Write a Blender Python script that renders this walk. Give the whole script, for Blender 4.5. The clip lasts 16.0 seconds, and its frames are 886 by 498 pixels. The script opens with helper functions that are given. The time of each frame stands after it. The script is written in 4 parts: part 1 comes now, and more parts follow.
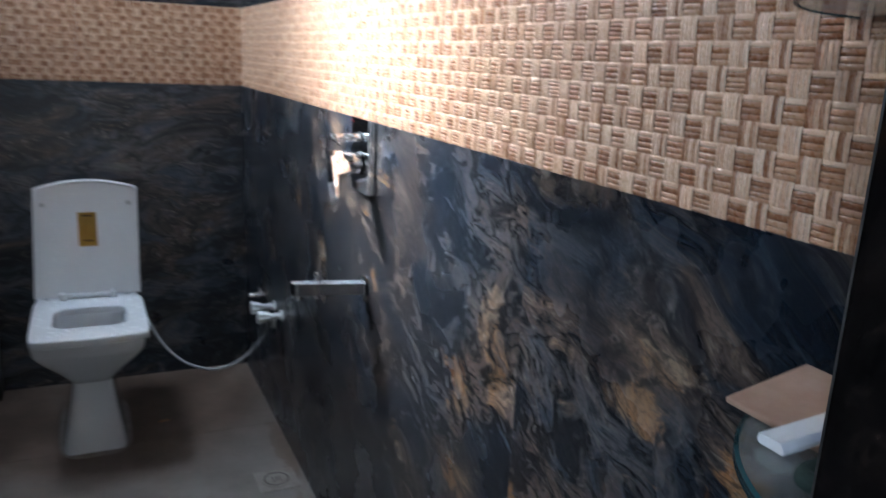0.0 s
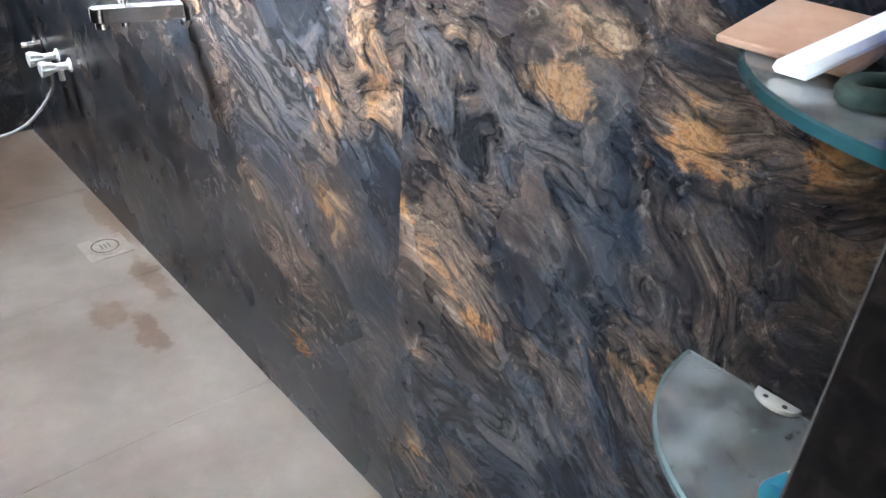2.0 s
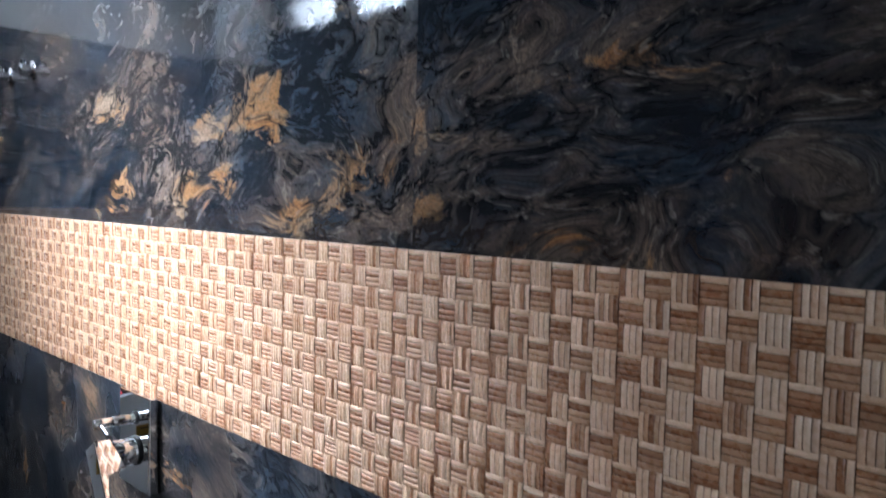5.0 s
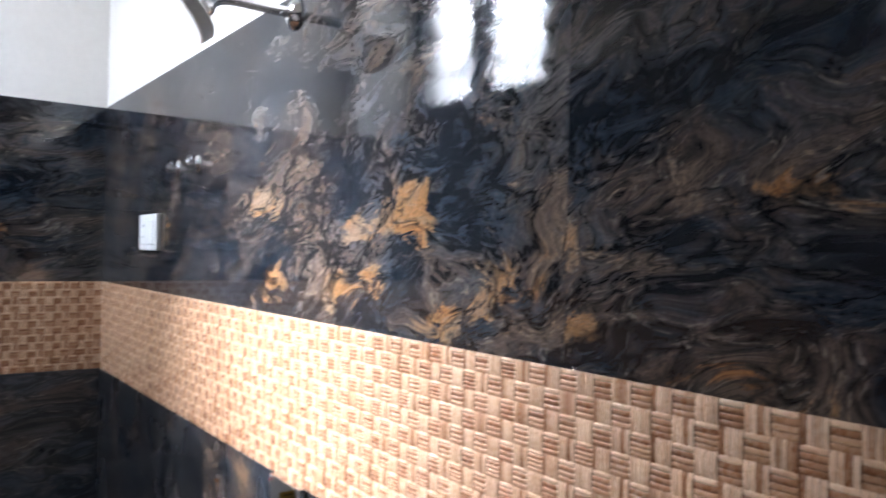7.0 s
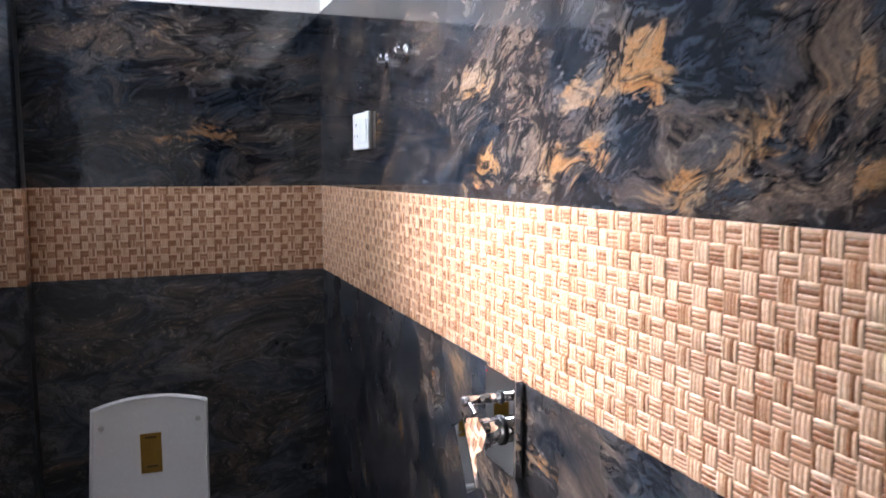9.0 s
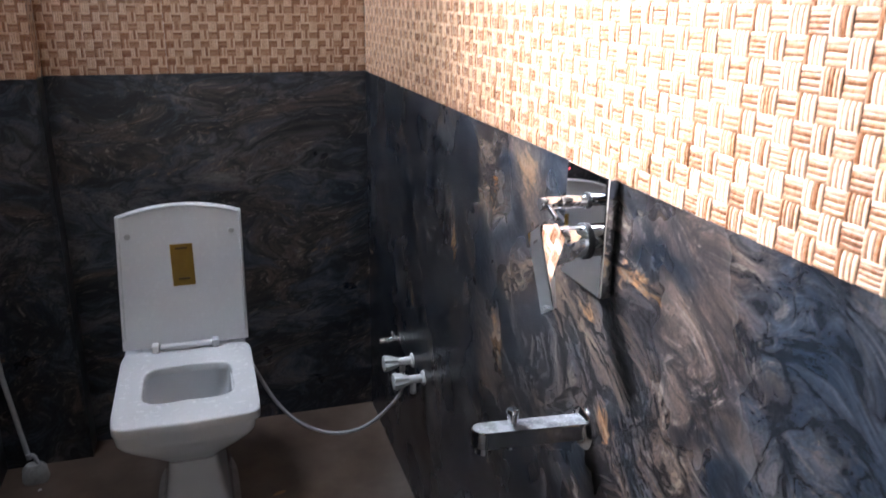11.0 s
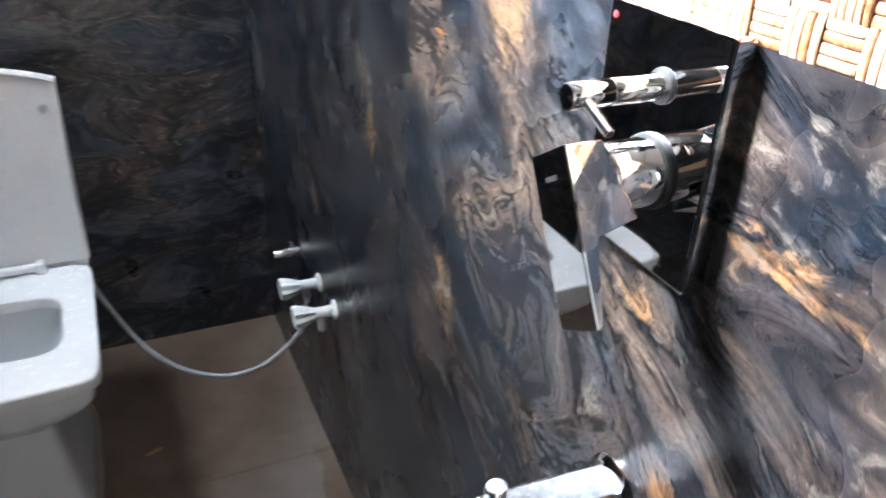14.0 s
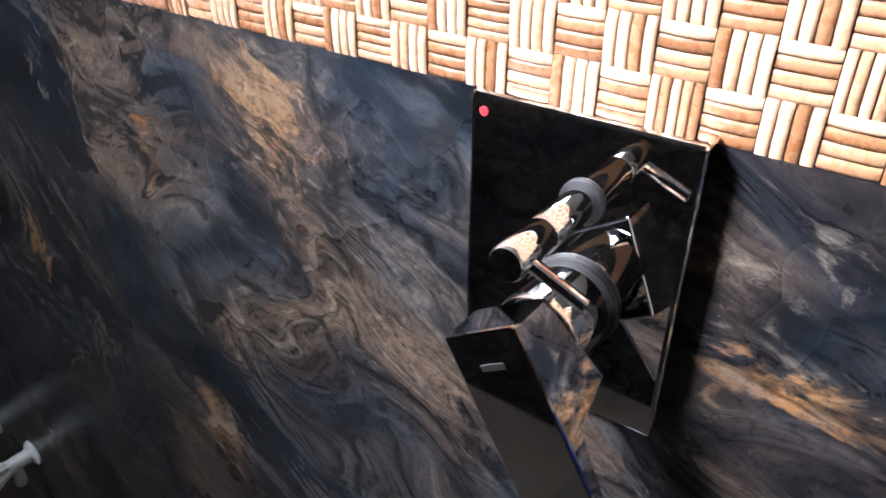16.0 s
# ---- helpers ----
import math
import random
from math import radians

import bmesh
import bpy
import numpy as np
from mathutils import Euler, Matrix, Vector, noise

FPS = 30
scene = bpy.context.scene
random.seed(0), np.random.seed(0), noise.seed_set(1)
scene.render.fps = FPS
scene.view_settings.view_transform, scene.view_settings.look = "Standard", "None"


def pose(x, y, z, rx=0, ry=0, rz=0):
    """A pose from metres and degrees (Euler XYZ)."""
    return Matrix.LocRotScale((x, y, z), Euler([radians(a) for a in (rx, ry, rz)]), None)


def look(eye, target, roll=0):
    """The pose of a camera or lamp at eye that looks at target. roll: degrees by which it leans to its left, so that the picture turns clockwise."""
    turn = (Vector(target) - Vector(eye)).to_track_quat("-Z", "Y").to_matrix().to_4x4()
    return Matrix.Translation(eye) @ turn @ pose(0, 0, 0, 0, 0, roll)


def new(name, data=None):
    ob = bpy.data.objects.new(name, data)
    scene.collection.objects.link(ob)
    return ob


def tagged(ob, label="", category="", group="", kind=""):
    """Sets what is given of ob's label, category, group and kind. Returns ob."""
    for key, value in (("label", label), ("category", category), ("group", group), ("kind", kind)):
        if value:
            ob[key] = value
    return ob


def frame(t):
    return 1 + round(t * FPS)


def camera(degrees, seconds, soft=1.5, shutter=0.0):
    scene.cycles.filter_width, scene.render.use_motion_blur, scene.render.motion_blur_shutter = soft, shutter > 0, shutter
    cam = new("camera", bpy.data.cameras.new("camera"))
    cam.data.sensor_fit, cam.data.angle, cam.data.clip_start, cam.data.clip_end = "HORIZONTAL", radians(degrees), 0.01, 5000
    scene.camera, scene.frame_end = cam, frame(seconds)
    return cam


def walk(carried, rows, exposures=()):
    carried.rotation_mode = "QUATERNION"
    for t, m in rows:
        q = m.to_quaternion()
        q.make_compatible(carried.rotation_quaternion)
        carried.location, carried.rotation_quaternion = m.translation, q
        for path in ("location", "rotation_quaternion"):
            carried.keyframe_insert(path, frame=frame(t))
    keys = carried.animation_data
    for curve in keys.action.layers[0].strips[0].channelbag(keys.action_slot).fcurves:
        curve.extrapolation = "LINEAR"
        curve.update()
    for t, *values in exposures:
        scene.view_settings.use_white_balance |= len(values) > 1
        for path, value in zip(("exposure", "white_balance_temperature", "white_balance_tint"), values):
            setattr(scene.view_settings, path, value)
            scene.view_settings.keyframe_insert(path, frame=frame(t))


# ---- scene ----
cam = camera(60.3, 16.0, shutter=0.5)
PATH = [
    (0, (-0.578, -3.208, 1.344), (0.249, -1.452, 0.861), 2.8),
    (0.5, (-0.61, -3.15, 1.345), (0.475, -1.595, 0.709), 3.0),
    (1, (-0.624, -3.12, 1.289), (0.582, -1.751, 0.47), 4.4),
    (1.5, (-0.639, -3.092, 1.245), (0.528, -1.825, 0.228), 4.1),
    (2, (-0.636, -3.064, 1.23), (0.516, -1.81, 0.182), 3.6),
    (2.5, (-0.622, -3.044, 1.244), (0.549, -1.781, 0.227), 3.6),
    (3, (-0.586, -2.996, 1.289), (0.622, -1.667, 0.408), 2.1),
    (3.5, (-0.514, -2.919, 1.33), (0.753, -1.504, 0.703), 3.8),
    (4, (-0.565, -2.929, 1.429), (0.787, -1.515, 1.011), 4.6),
    (4.5, (-0.595, -2.878, 1.508), (0.852, -1.517, 1.284), 2.7),
    (6.8, (-0.601, -2.828, 1.615), (0.643, -1.263, 1.657), 1.8),
    (7, (-0.607, -2.826, 1.624), (0.573, -1.211, 1.635), 1.3),
    (7.5, (-0.604, -2.81, 1.615), (0.404, -1.082, 1.601), 0.8),
    (8, (-0.595, -2.807, 1.606), (0.241, -0.991, 1.567), 0.3),
    (8.5, (-0.572, -2.785, 1.583), (0.152, -0.926, 1.447), -0.0),
    (9, (-0.567, -2.719, 1.554), (0.139, -0.859, 1.348), -0.1),
    (9.5, (-0.563, -2.624, 1.524), (0.126, -0.772, 1.216), 0.5),
    (10, (-0.574, -2.561, 1.498), (0.124, -0.735, 1.073), 1.1),
    (12.5, (-0.413, -2.253, 1.342), (-0.061, -0.473, 0.501), -1.5),
    (13, (-0.412, -2.144, 1.332), (-0.038, -0.39, 0.447), -1.2),
    (13.5, (-0.396, -2.05, 1.313), (0.126, -0.346, 0.406), 0.7),
    (14, (-0.341, -1.928, 1.305), (0.391, -0.343, 0.329), 2.1),
    (14.5, (-0.285, -1.85, 1.295), (0.605, -0.384, 0.266), 2.7),
    (15, (-0.271, -1.81, 1.3), (0.83, -0.469, 0.305), 3.9),
    (15.5, (-0.287, -1.732, 1.317), (1.004, -0.614, 0.277), 2.6),
    (16, (-0.325, -1.686, 1.335), (1.072, -0.702, 0.295), 0.6),
]
walk(cam, [(t, look(eye, target, roll)) for t, eye, target, roll in PATH],
     exposures=[(0, 1.75, 5500, 10), (0.5, 2.25, 5300, 10), (1.0, 3.4, 5600, 10), (1.5, 3.9, 6300, 13), (2.5, 3.9, 6300, 13), (3.0, 4.05, 6200, 12), (3.5, 3.1, 5500, 10), (4.0, 1.95, 5300, 10), (4.7, 0.95, 5400, 10), (6.8, 1.3, 6100, 16), (9.0, 1.3, 6200, 20), (10.0, 1.15, 6200, 22), (12.5, 2.98, 5700, 10), (13.5, 3.02, 6000, 14), (14.0, 2.6, 6100, 12), (15.0, 2.1, 6400, 16), (16, 1.1, 6200, 18)])

# ---- world, sun, large lights ----
world = bpy.data.worlds.new("sky")
scene.world = world
world.use_nodes = True
wn = world.node_tree.nodes
sky = wn.new("ShaderNodeTexSky")
sky.sky_type = "NISHITA"
sky.sun_disc = False
SUN_WAY = Vector((1.19, -1.07, -1.22)).normalized()
sky.sun_elevation = math.asin(-SUN_WAY.z)
sky.sun_rotation = math.atan2(-SUN_WAY.x, -SUN_WAY.y)
world.node_tree.links.new(sky.outputs["Color"], wn["Background"].inputs["Color"])
wn["Background"].inputs["Strength"].default_value = 0.12

sun = new("sun", bpy.data.lights.new("sun", "SUN"))
sun.data.energy = 2.0
sun.data.angle = radians(15)
sun.data.color = (1.0, 0.93, 0.86)
sun.matrix_world = Matrix.Translation((-4, 2, 5)) @ SUN_WAY.to_track_quat("-Z", "Y").to_matrix().to_4x4()


def area_lamp(name, place, way, w, h, power, color, spread=180):
    lamp = new(name, bpy.data.lights.new(name, "AREA"))
    lamp.data.shape, lamp.data.size, lamp.data.size_y = "RECTANGLE", w, h
    lamp.data.energy, lamp.data.color = power, color
    lamp.data.spread = radians(spread)
    lamp.matrix_world = Matrix.Translation(place) @ Vector(way).to_track_quat("-Z", "Y").to_matrix().to_4x4()
    return lamp


area_lamp("bath_window_daylight", (-1.78, -0.12, 3.22), (1.78, -1.48, -1.74), 1.35, 1.35, 40, (0.90, 0.95, 1.0), 31)
# fill lamp added in the unseen outer room for light through the doorway
area_lamp("room_window_daylight", (-2.25, -4.6, 1.6), (1, 0, 0), 1.3, 1.3, 12, (0.78, 0.89, 1.0))
area_lamp("bath_window_sky", (-1.30, -0.52, 2.70), (0.7, 0.0, -0.8), 0.7, 0.9, 7.5, (0.82, 0.91, 1.0), 125)


# ---- materials ----
def material(name, color=(0.8, 0.8, 0.8), rough=0.5, metal=0.0, **more):
    m = bpy.data.materials.new(name)
    m.use_nodes = True
    b = m.node_tree.nodes["Principled BSDF"]
    b.inputs["Base Color"].default_value = (*color, 1)
    b.inputs["Roughness"].default_value = rough
    b.inputs["Metallic"].default_value = metal
    for key, value in more.items():
        b.inputs[key.replace("_", " ")].default_value = value
    return m


class Net:
    """Short hand for building node trees."""

    def __init__(self, m):
        self.tree = m.node_tree
        self.bsdf = self.tree.nodes["Principled BSDF"]

    def node(self, kind, **props):
        n = self.tree.nodes.new(kind)
        for key, value in props.items():
            if key in n.inputs:
                n.inputs[key].default_value = value
        return n

    def link(self, a, b):
        self.tree.links.new(a, b)

    def put(self, socket, value):
        if isinstance(value, bpy.types.NodeSocket):
            self.link(value, socket)
        else:
            socket.default_value = value

    def math(self, op, a, b=0.0):
        n = self.tree.nodes.new("ShaderNodeMath")
        n.operation = op
        self.put(n.inputs[0], a), self.put(n.inputs[1], b)
        return n.outputs[0]

    def vec(self, op, a, b):
        n = self.tree.nodes.new("ShaderNodeVectorMath")
        n.operation = op
        self.put(n.inputs[0], a)
        if op == "SCALE":
            self.put(n.inputs["Scale"], b)
        else:
            self.put(n.inputs[1], b)
        return n.outputs["Value" if op in ("LENGTH", "DISTANCE", "DOT_PRODUCT") else "Vector"]

    def noise(self, vector, scale, detail=4, rough=0.55, w=None, distortion=0.0):
        n = self.tree.nodes.new("ShaderNodeTexNoise")
        n.noise_dimensions = "4D" if w is not None else "3D"
        self.link(vector, n.inputs["Vector"])
        n.inputs["Scale"].default_value, n.inputs["Detail"].default_value = scale, detail
        n.inputs["Roughness"].default_value, n.inputs["Distortion"].default_value = rough, distortion
        if w is not None:
            self.put(n.inputs["W"], w)
        return n

    def ramp(self, fac, *stops):
        n = self.tree.nodes.new("ShaderNodeValToRGB")
        e = n.color_ramp.elements
        while len(e) < len(stops):
            e.new(0.5)
        for k, (at, c) in enumerate(stops):
            e[k].position = at
            e[k].color = (*c, 1) if isinstance(c, tuple) else (c, c, c, 1)
        self.link(fac, n.inputs["Fac"])
        return n.outputs["Color"]

    def mix(self, fac, a, b, how="MIX"):
        n = self.tree.nodes.new("ShaderNodeMix")
        n.data_type, n.blend_type = "RGBA", how
        self.put(n.inputs["Factor"], fac)
        for s, v in ((n.inputs[6], a), (n.inputs[7], b)):
            self.put(s, (*v, 1) if isinstance(v, tuple) else v)
        return n.outputs[2]

    def bump(self, height, strength, distance):
        n = self.tree.nodes.new("ShaderNodeBump")
        n.inputs["Strength"].default_value, n.inputs["Distance"].default_value = strength, distance
        self.link(height, n.inputs["Height"])
        old = self.bsdf.inputs["Normal"]
        if old.is_linked:
            self.link(old.links[0].from_socket, n.inputs["Normal"])
        self.link(n.outputs["Normal"], old)

    def position(self):
        return self.tree.nodes.new("ShaderNodeNewGeometry").outputs["Position"]

    def blob(self, pos, centre, radii):
        """A soft ellipsoid, 1 in its middle and 0 outside."""
        d = self.vec("DIVIDE", self.vec("SUBTRACT", pos, centre), radii)
        n = self.tree.nodes.new("ShaderNodeMapRange")
        n.interpolation_type = "SMOOTHSTEP"
        self.link(self.vec("LENGTH", d, (0, 0, 0)), n.inputs["Value"])
        for k, v in ((1, 1.0), (2, 0.0), (3, 0.0), (4, 1.0)):
            n.inputs[k].default_value = v
        return n.outputs[0]


def marble(name, golden=(), across="x", turn=30.0, amount=0.0, rough=(0.02, 0.05), grain=0.06, gloss=0.5, pale=1.0, fibrous=1.0, size=1.0):
    """Polished dark stone-look tile: navy and charcoal folds with brown bands and ochre patches.
    across: the axis that the wall's face looks along; turn: the slope of the flow in that face."""
    m = material(name, rough=0.1, Specular_IOR_Level=gloss)
    n = Net(m)
    pos = n.position()
    w = n.math("MULTIPLY", n.tree.nodes.new("ShaderNodeObjectInfo").outputs["Random"], 1.5)
    mp = n.tree.nodes.new("ShaderNodeMapping")
    n.link(pos, mp.inputs["Vector"])
    mp.inputs["Rotation"].default_value = (radians(turn), 0, 0) if across == "x" else (0, radians(turn), 0)
    p = n.vec("MULTIPLY", mp.outputs["Vector"], tuple(v / size for v in ((1.5, 0.95, 1.6) if across == "x" else (0.85, 1.5, 1.7))))
    half = (0.5, 0.5, 0.5)

    def warped(at, scale, by, detail=2):
        c = n.noise(at, scale, detail, 0.5, w).outputs["Color"]
        return n.vec("ADD", at, n.vec("SCALE", n.vec("SUBTRACT", c, half), by))

    p1 = warped(p, 2.1, 0.62)
    p2 = warped(p1, 5.2, 0.24)
    p3 = warped(p2, 15.0, 0.075, 4)
    here = n.vec("ADD", pos, n.vec("SCALE", n.vec("SUBTRACT", n.noise(p2, 7.0, 5, 0.65, w).outputs["Color"], half), 0.17))
    broad = n.noise(p2, 2.6, 3, 0.5, w).outputs["Fac"]
    flow = n.noise(p3, 4.2, 8, 0.66, w).outputs["Fac"]
    fold = n.noise(p3, 8.5, 7, 0.64, w).outputs["Fac"]
    crisp = n.noise(p3, 38.0, 5, 0.65, w).outputs["Fac"]
    dust = n.noise(pos, 150.0, 4, 0.7).outputs["Fac"]
    val = n.math("ADD", n.math("MULTIPLY", flow, 0.62), n.math("MULTIPLY", broad, 0.38))
    grey = n.ramp(val, (0.40, (0.005, 0.009, 0.015)), (0.46, (0.012, 0.018, 0.027)), (0.51, tuple(pale * v for v in (0.027, 0.032, 0.040))), (0.55, tuple(pale * v for v in (0.050, 0.050, 0.053))), (0.62, tuple(pale * v for v in (0.085, 0.078, 0.074))))
    spots = halo = None
    for u, z, ru, rz, strength in golden:
        centre, radii = ((0, u, z), (9.0, ru * 1.3, rz * 1.35)) if across == "x" else ((u, 0, z), (ru * 1.3, 9.0, rz * 1.35))
        one = n.math("MULTIPLY", n.blob(here, centre, radii), strength)
        spots = one if spots is None else n.math("MAXIMUM", spots, one)
        ring = n.blob(here, centre, tuple(v * 2.6 for v in radii))
        halo = ring if halo is None else n.math("MAXIMUM", halo, ring)
    if spots is None:
        spots = halo = n.math("MULTIPLY", broad, 0.0)
    # brown and tan bands that follow the folds
    brownness = n.math("ADD", n.math("ADD", n.noise(p2, 3.4, 4, 0.55, w).outputs["Fac"], amount), n.math("MULTIPLY", halo, 0.10))
    brownness = n.math("ADD", brownness, n.math("MULTIPLY", n.math("SUBTRACT", fold, 0.5), 0.55))
    col = n.mix(n.ramp(brownness, (0.50, 0.0), (0.62, 0.8)), grey, (0.066, 0.047, 0.037))
    col = n.mix(n.ramp(brownness, (0.61, 0.0), (0.72, 0.8)), col, (0.14, 0.10, 0.073))
    # fibrous streaks along the flow
    fibre = n.noise(n.vec("MULTIPLY", p2, (1.0, 0.22, 1.5) if across == "x" else (0.22, 1.0, 1.5)), 34.0, 6, 0.62, w, 0.8).outputs["Fac"]
    col = n.mix(n.ramp(fibre, (0.38, 0.7 * fibrous), (0.5, 0.0)), col, (0.006, 0.008, 0.011))
    col = n.mix(n.ramp(fibre, (0.54, 0.0), (0.68, 0.5 * fibrous)), col, n.ramp(broad, (0.44, tuple(pale * v for v in (0.060, 0.068, 0.080))), (0.54, (0.115, 0.084, 0.060))))
    # thin wisps of brown and slate in the dark parts
    wisp = n.noise(n.vec("MULTIPLY", p3, (1.0, 0.7, 1.3)), 21.0, 7, 0.68, w).outputs["Fac"]
    col = n.mix(n.ramp(wisp, (0.52, 0.0), (0.66, 0.55)), col, n.ramp(fold, (0.42, tuple(pale * v for v in (0.045, 0.058, 0.072))), (0.52, tuple(pale * v for v in (0.070, 0.060, 0.052))), (0.60, (0.105, 0.072, 0.046))))
    col = n.mix(n.ramp(wisp, (0.34, 0.75), (0.46, 0.0)), col, (0.005, 0.007, 0.010))
    # ochre patches with crisp edges
    gold = n.math("ADD", n.math("MULTIPLY", spots, 1.2), n.math("MULTIPLY", n.math("SUBTRACT", fold, 0.5), 3.0))
    gold = n.math("ADD", gold, n.math("MULTIPLY", n.math("SUBTRACT", crisp, 0.5), 1.6))
    ochre = n.ramp(flow, (0.40, (0.23, 0.100, 0.034)), (0.5, (0.235, 0.130, 0.058)), (0.58, (0.18, 0.122, 0.078)), (0.66, (0.26, 0.195, 0.138)))
    col = n.mix(n.ramp(gold, (0.50, 0.0), (0.80, 0.95)), col, ochre)
    # fine layered lines along the folds, strongest where the stone is brown
    bands = n.math("SINE", n.math("MULTIPLY", n.math("ADD", fold, n.math("MULTIPLY", flow, 0.7)), 95.0))
    lined = n.math("MULTIPLY", n.ramp(bands, (0.45, 0.0), (1.0, 1.0)), n.ramp(brownness, (0.46, 0.08), (0.60, 0.42)))
    col = n.mix(lined, col, (0.010, 0.010, 0.012))
    # dark veins
    for at, scale, width, depth in ((p2, 3.3, 22.0, 0.8), (p3, 6.5, 34.0, 0.75)):
        v = n.noise(at, scale, 4, 0.5, n.math("ADD", w, 3.0)).outputs["Fac"]
        v = n.math("SUBTRACT", 1.0, n.math("MULTIPLY", n.math("ABSOLUTE", n.math("SUBTRACT", v, 0.5)), width))
        col = n.mix(n.math("MULTIPLY", n.math("MAXIMUM", v, 0.0), depth), col, (0.005, 0.006, 0.008))
    # pale flecks and fine grain
    col = n.mix(n.math("MULTIPLY", n.ramp(crisp, (0.56, 0.0), (0.70, 1.0)), n.ramp(brownness, (0.44, 0.06 * pale), (0.6, 0.40 * pale))), col, (0.30, 0.26, 0.215))
    col = n.mix(n.ramp(crisp, (0.32, 0.6), (0.46, 0.0)), col, (0.006, 0.007, 0.009))
    col = n.mix(n.ramp(dust, (0.36, 0.4), (0.5, 0.0)), col, (0.007, 0.008, 0.010))
    n.link(col, n.bsdf.inputs["Base Color"])
    smear = n.noise(pos, 3.0, 4, 0.6).outputs["Fac"]
    n.link(n.ramp(smear, (0.3, rough[0]), (0.75, rough[1])), n.bsdf.inputs["Roughness"])
    n.bump(n.noise(pos, 9.0, 1, 0.5).outputs["Fac"], min(0.25, grain), 0.0008)
    chisel = n.noise(n.vec("MULTIPLY", mp.outputs["Vector"], (1.0, 0.55, 1.0) if across == "x" else (0.55, 1.0, 1.0)), 75.0, 4, 0.6, distortion=0.6).outputs["Fac"]
    n.bump(chisel, grain, 0.0018)
    if grain > 0.3:
        wrinkle = n.noise(n.vec("MULTIPLY", p3, (1.0, 0.6, 1.2)), 24.0, 5, 0.6).outputs["Fac"]
        n.bump(wrinkle, grain * 0.3, 0.0020)
    return m


LOWER_GOLD = [(-2.18, 0.93, 0.05, 0.09, 1), (-2.07, 0.78, 0.05, 0.07, 1), (-2.21, 0.85, 0.05, 0.08, 0.8), (-1.76, 0.55, 0.06, 0.05, 0.7), (-2.06, 0.59, 0.07, 0.05, 0.9),
              (-2.28, 0.67, 0.05, 0.03, 1), (-2.36, 0.62, 0.1, 0.05, 0.7), (-2.46, 0.57, 0.05, 0.04, 1), (-1.94, 0.21, 0.06, 0.04, 0.9), (-2.33, 0.21, 0.06, 0.03, 0.9),
              (-2.71, 0.65, 0.07, 0.025, 1), (-2.54, 0.95, 0.09, 0.04, 0.9), (-2.60, 1.03, 0.06, 0.04, 0.9), (-2.72, 0.95, 0.07, 0.05, 1), (-2.86, 0.97, 0.06, 0.05, 1)]
MIXER_GOLD = [(-1.31, 1.14, 0.05, 0.06, 1), (-1.20, 0.80, 0.04, 0.08, 1), (-1.55, 0.98, 0.05, 0.03, 1), (-1.67, 1.075, 0.1, 0.018, 0.7), (-1.15, 1.08, 0.04, 0.05, 0.8), (-0.93, 0.9, 0.03, 0.08, 0.7), (-1.62, 0.85, 0.06, 0.05, 0.6), (-0.56, 0.64, 0.03, 0.08, 0.6)]
UPPER_GOLD = [(-0.75, 1.67, 0.05, 0.04, 1), (-1.39, 1.70, 0.09, 0.05, 0.7), (-1.90, 1.67, 0.1, 0.045, 1.2), (-1.76, 1.65, 0.07, 0.03, 1.1), (-1.80, 1.58, 0.05, 0.03, 1), (-1.69, 1.55, 0.08, 0.04, 0.8),
              (-1.99, 1.53, 0.08, 0.03, 1.1), (-2.12, 1.57, 0.09, 0.04, 0.8), (-2.25, 1.63, 0.08, 0.03, 0.7), (-2.50, 1.68, 0.13, 0.03, 0.7), (-2.24, 1.55, 0.05, 0.03, 0.8), (-2.42, 1.52, 0.14, 0.02, 0.6), (-0.63, 2.04, 0.07, 0.04, 0.6), (-1.45, 1.56, 0.14, 0.05, 0.6)]
BACK_GOLD = [(-0.35, 1.68, 0.1, 0.03, 1), (-0.48, 1.66, 0.1, 0.015, 0.9), (-0.55, 2.01, 0.12, 0.04, 0.6), (-0.59, 1.04, 0.2, 0.04, 0.5), (-0.53, 0.92, 0.2, 0.03, 0.5), (-0.19, 0.62, 0.12, 0.03, 0.6)]
tile_east = marble("stone_tile_side", LOWER_GOLD + MIXER_GOLD, "x", -24, 0.0, (0.22, 0.32), 0.5, 0.34, 1.1, 0.9, 0.84)
tile_east_back = marble("stone_tile_side_back", MIXER_GOLD, "x", -50, -0.03, (0.22, 0.32), 0.45, 0.34, 1.1, 0.9, 0.84)
tile_upper = marble("stone_tile_side_upper", UPPER_GOLD, "x", 14, 0.02, (0.02, 0.05), 0.06, 0.5, 1.1, 0.6, 0.60)
tile_north = marble("stone_tile_back", BACK_GOLD, "y", 8, 0.0, (0.26, 0.36), 0.15, 0.5, 2.1, 0.35)
tile_north_upper = marble("stone_tile_back_upper", BACK_GOLD, "y", 6, -0.02, (0.02, 0.05), 0.06, 0.5, 1.2, 0.5)
tile_plain = marble("stone_tile_plain", (), "x", 20, -0.02, (0.26, 0.36), 0.15, 0.5, 1.8)


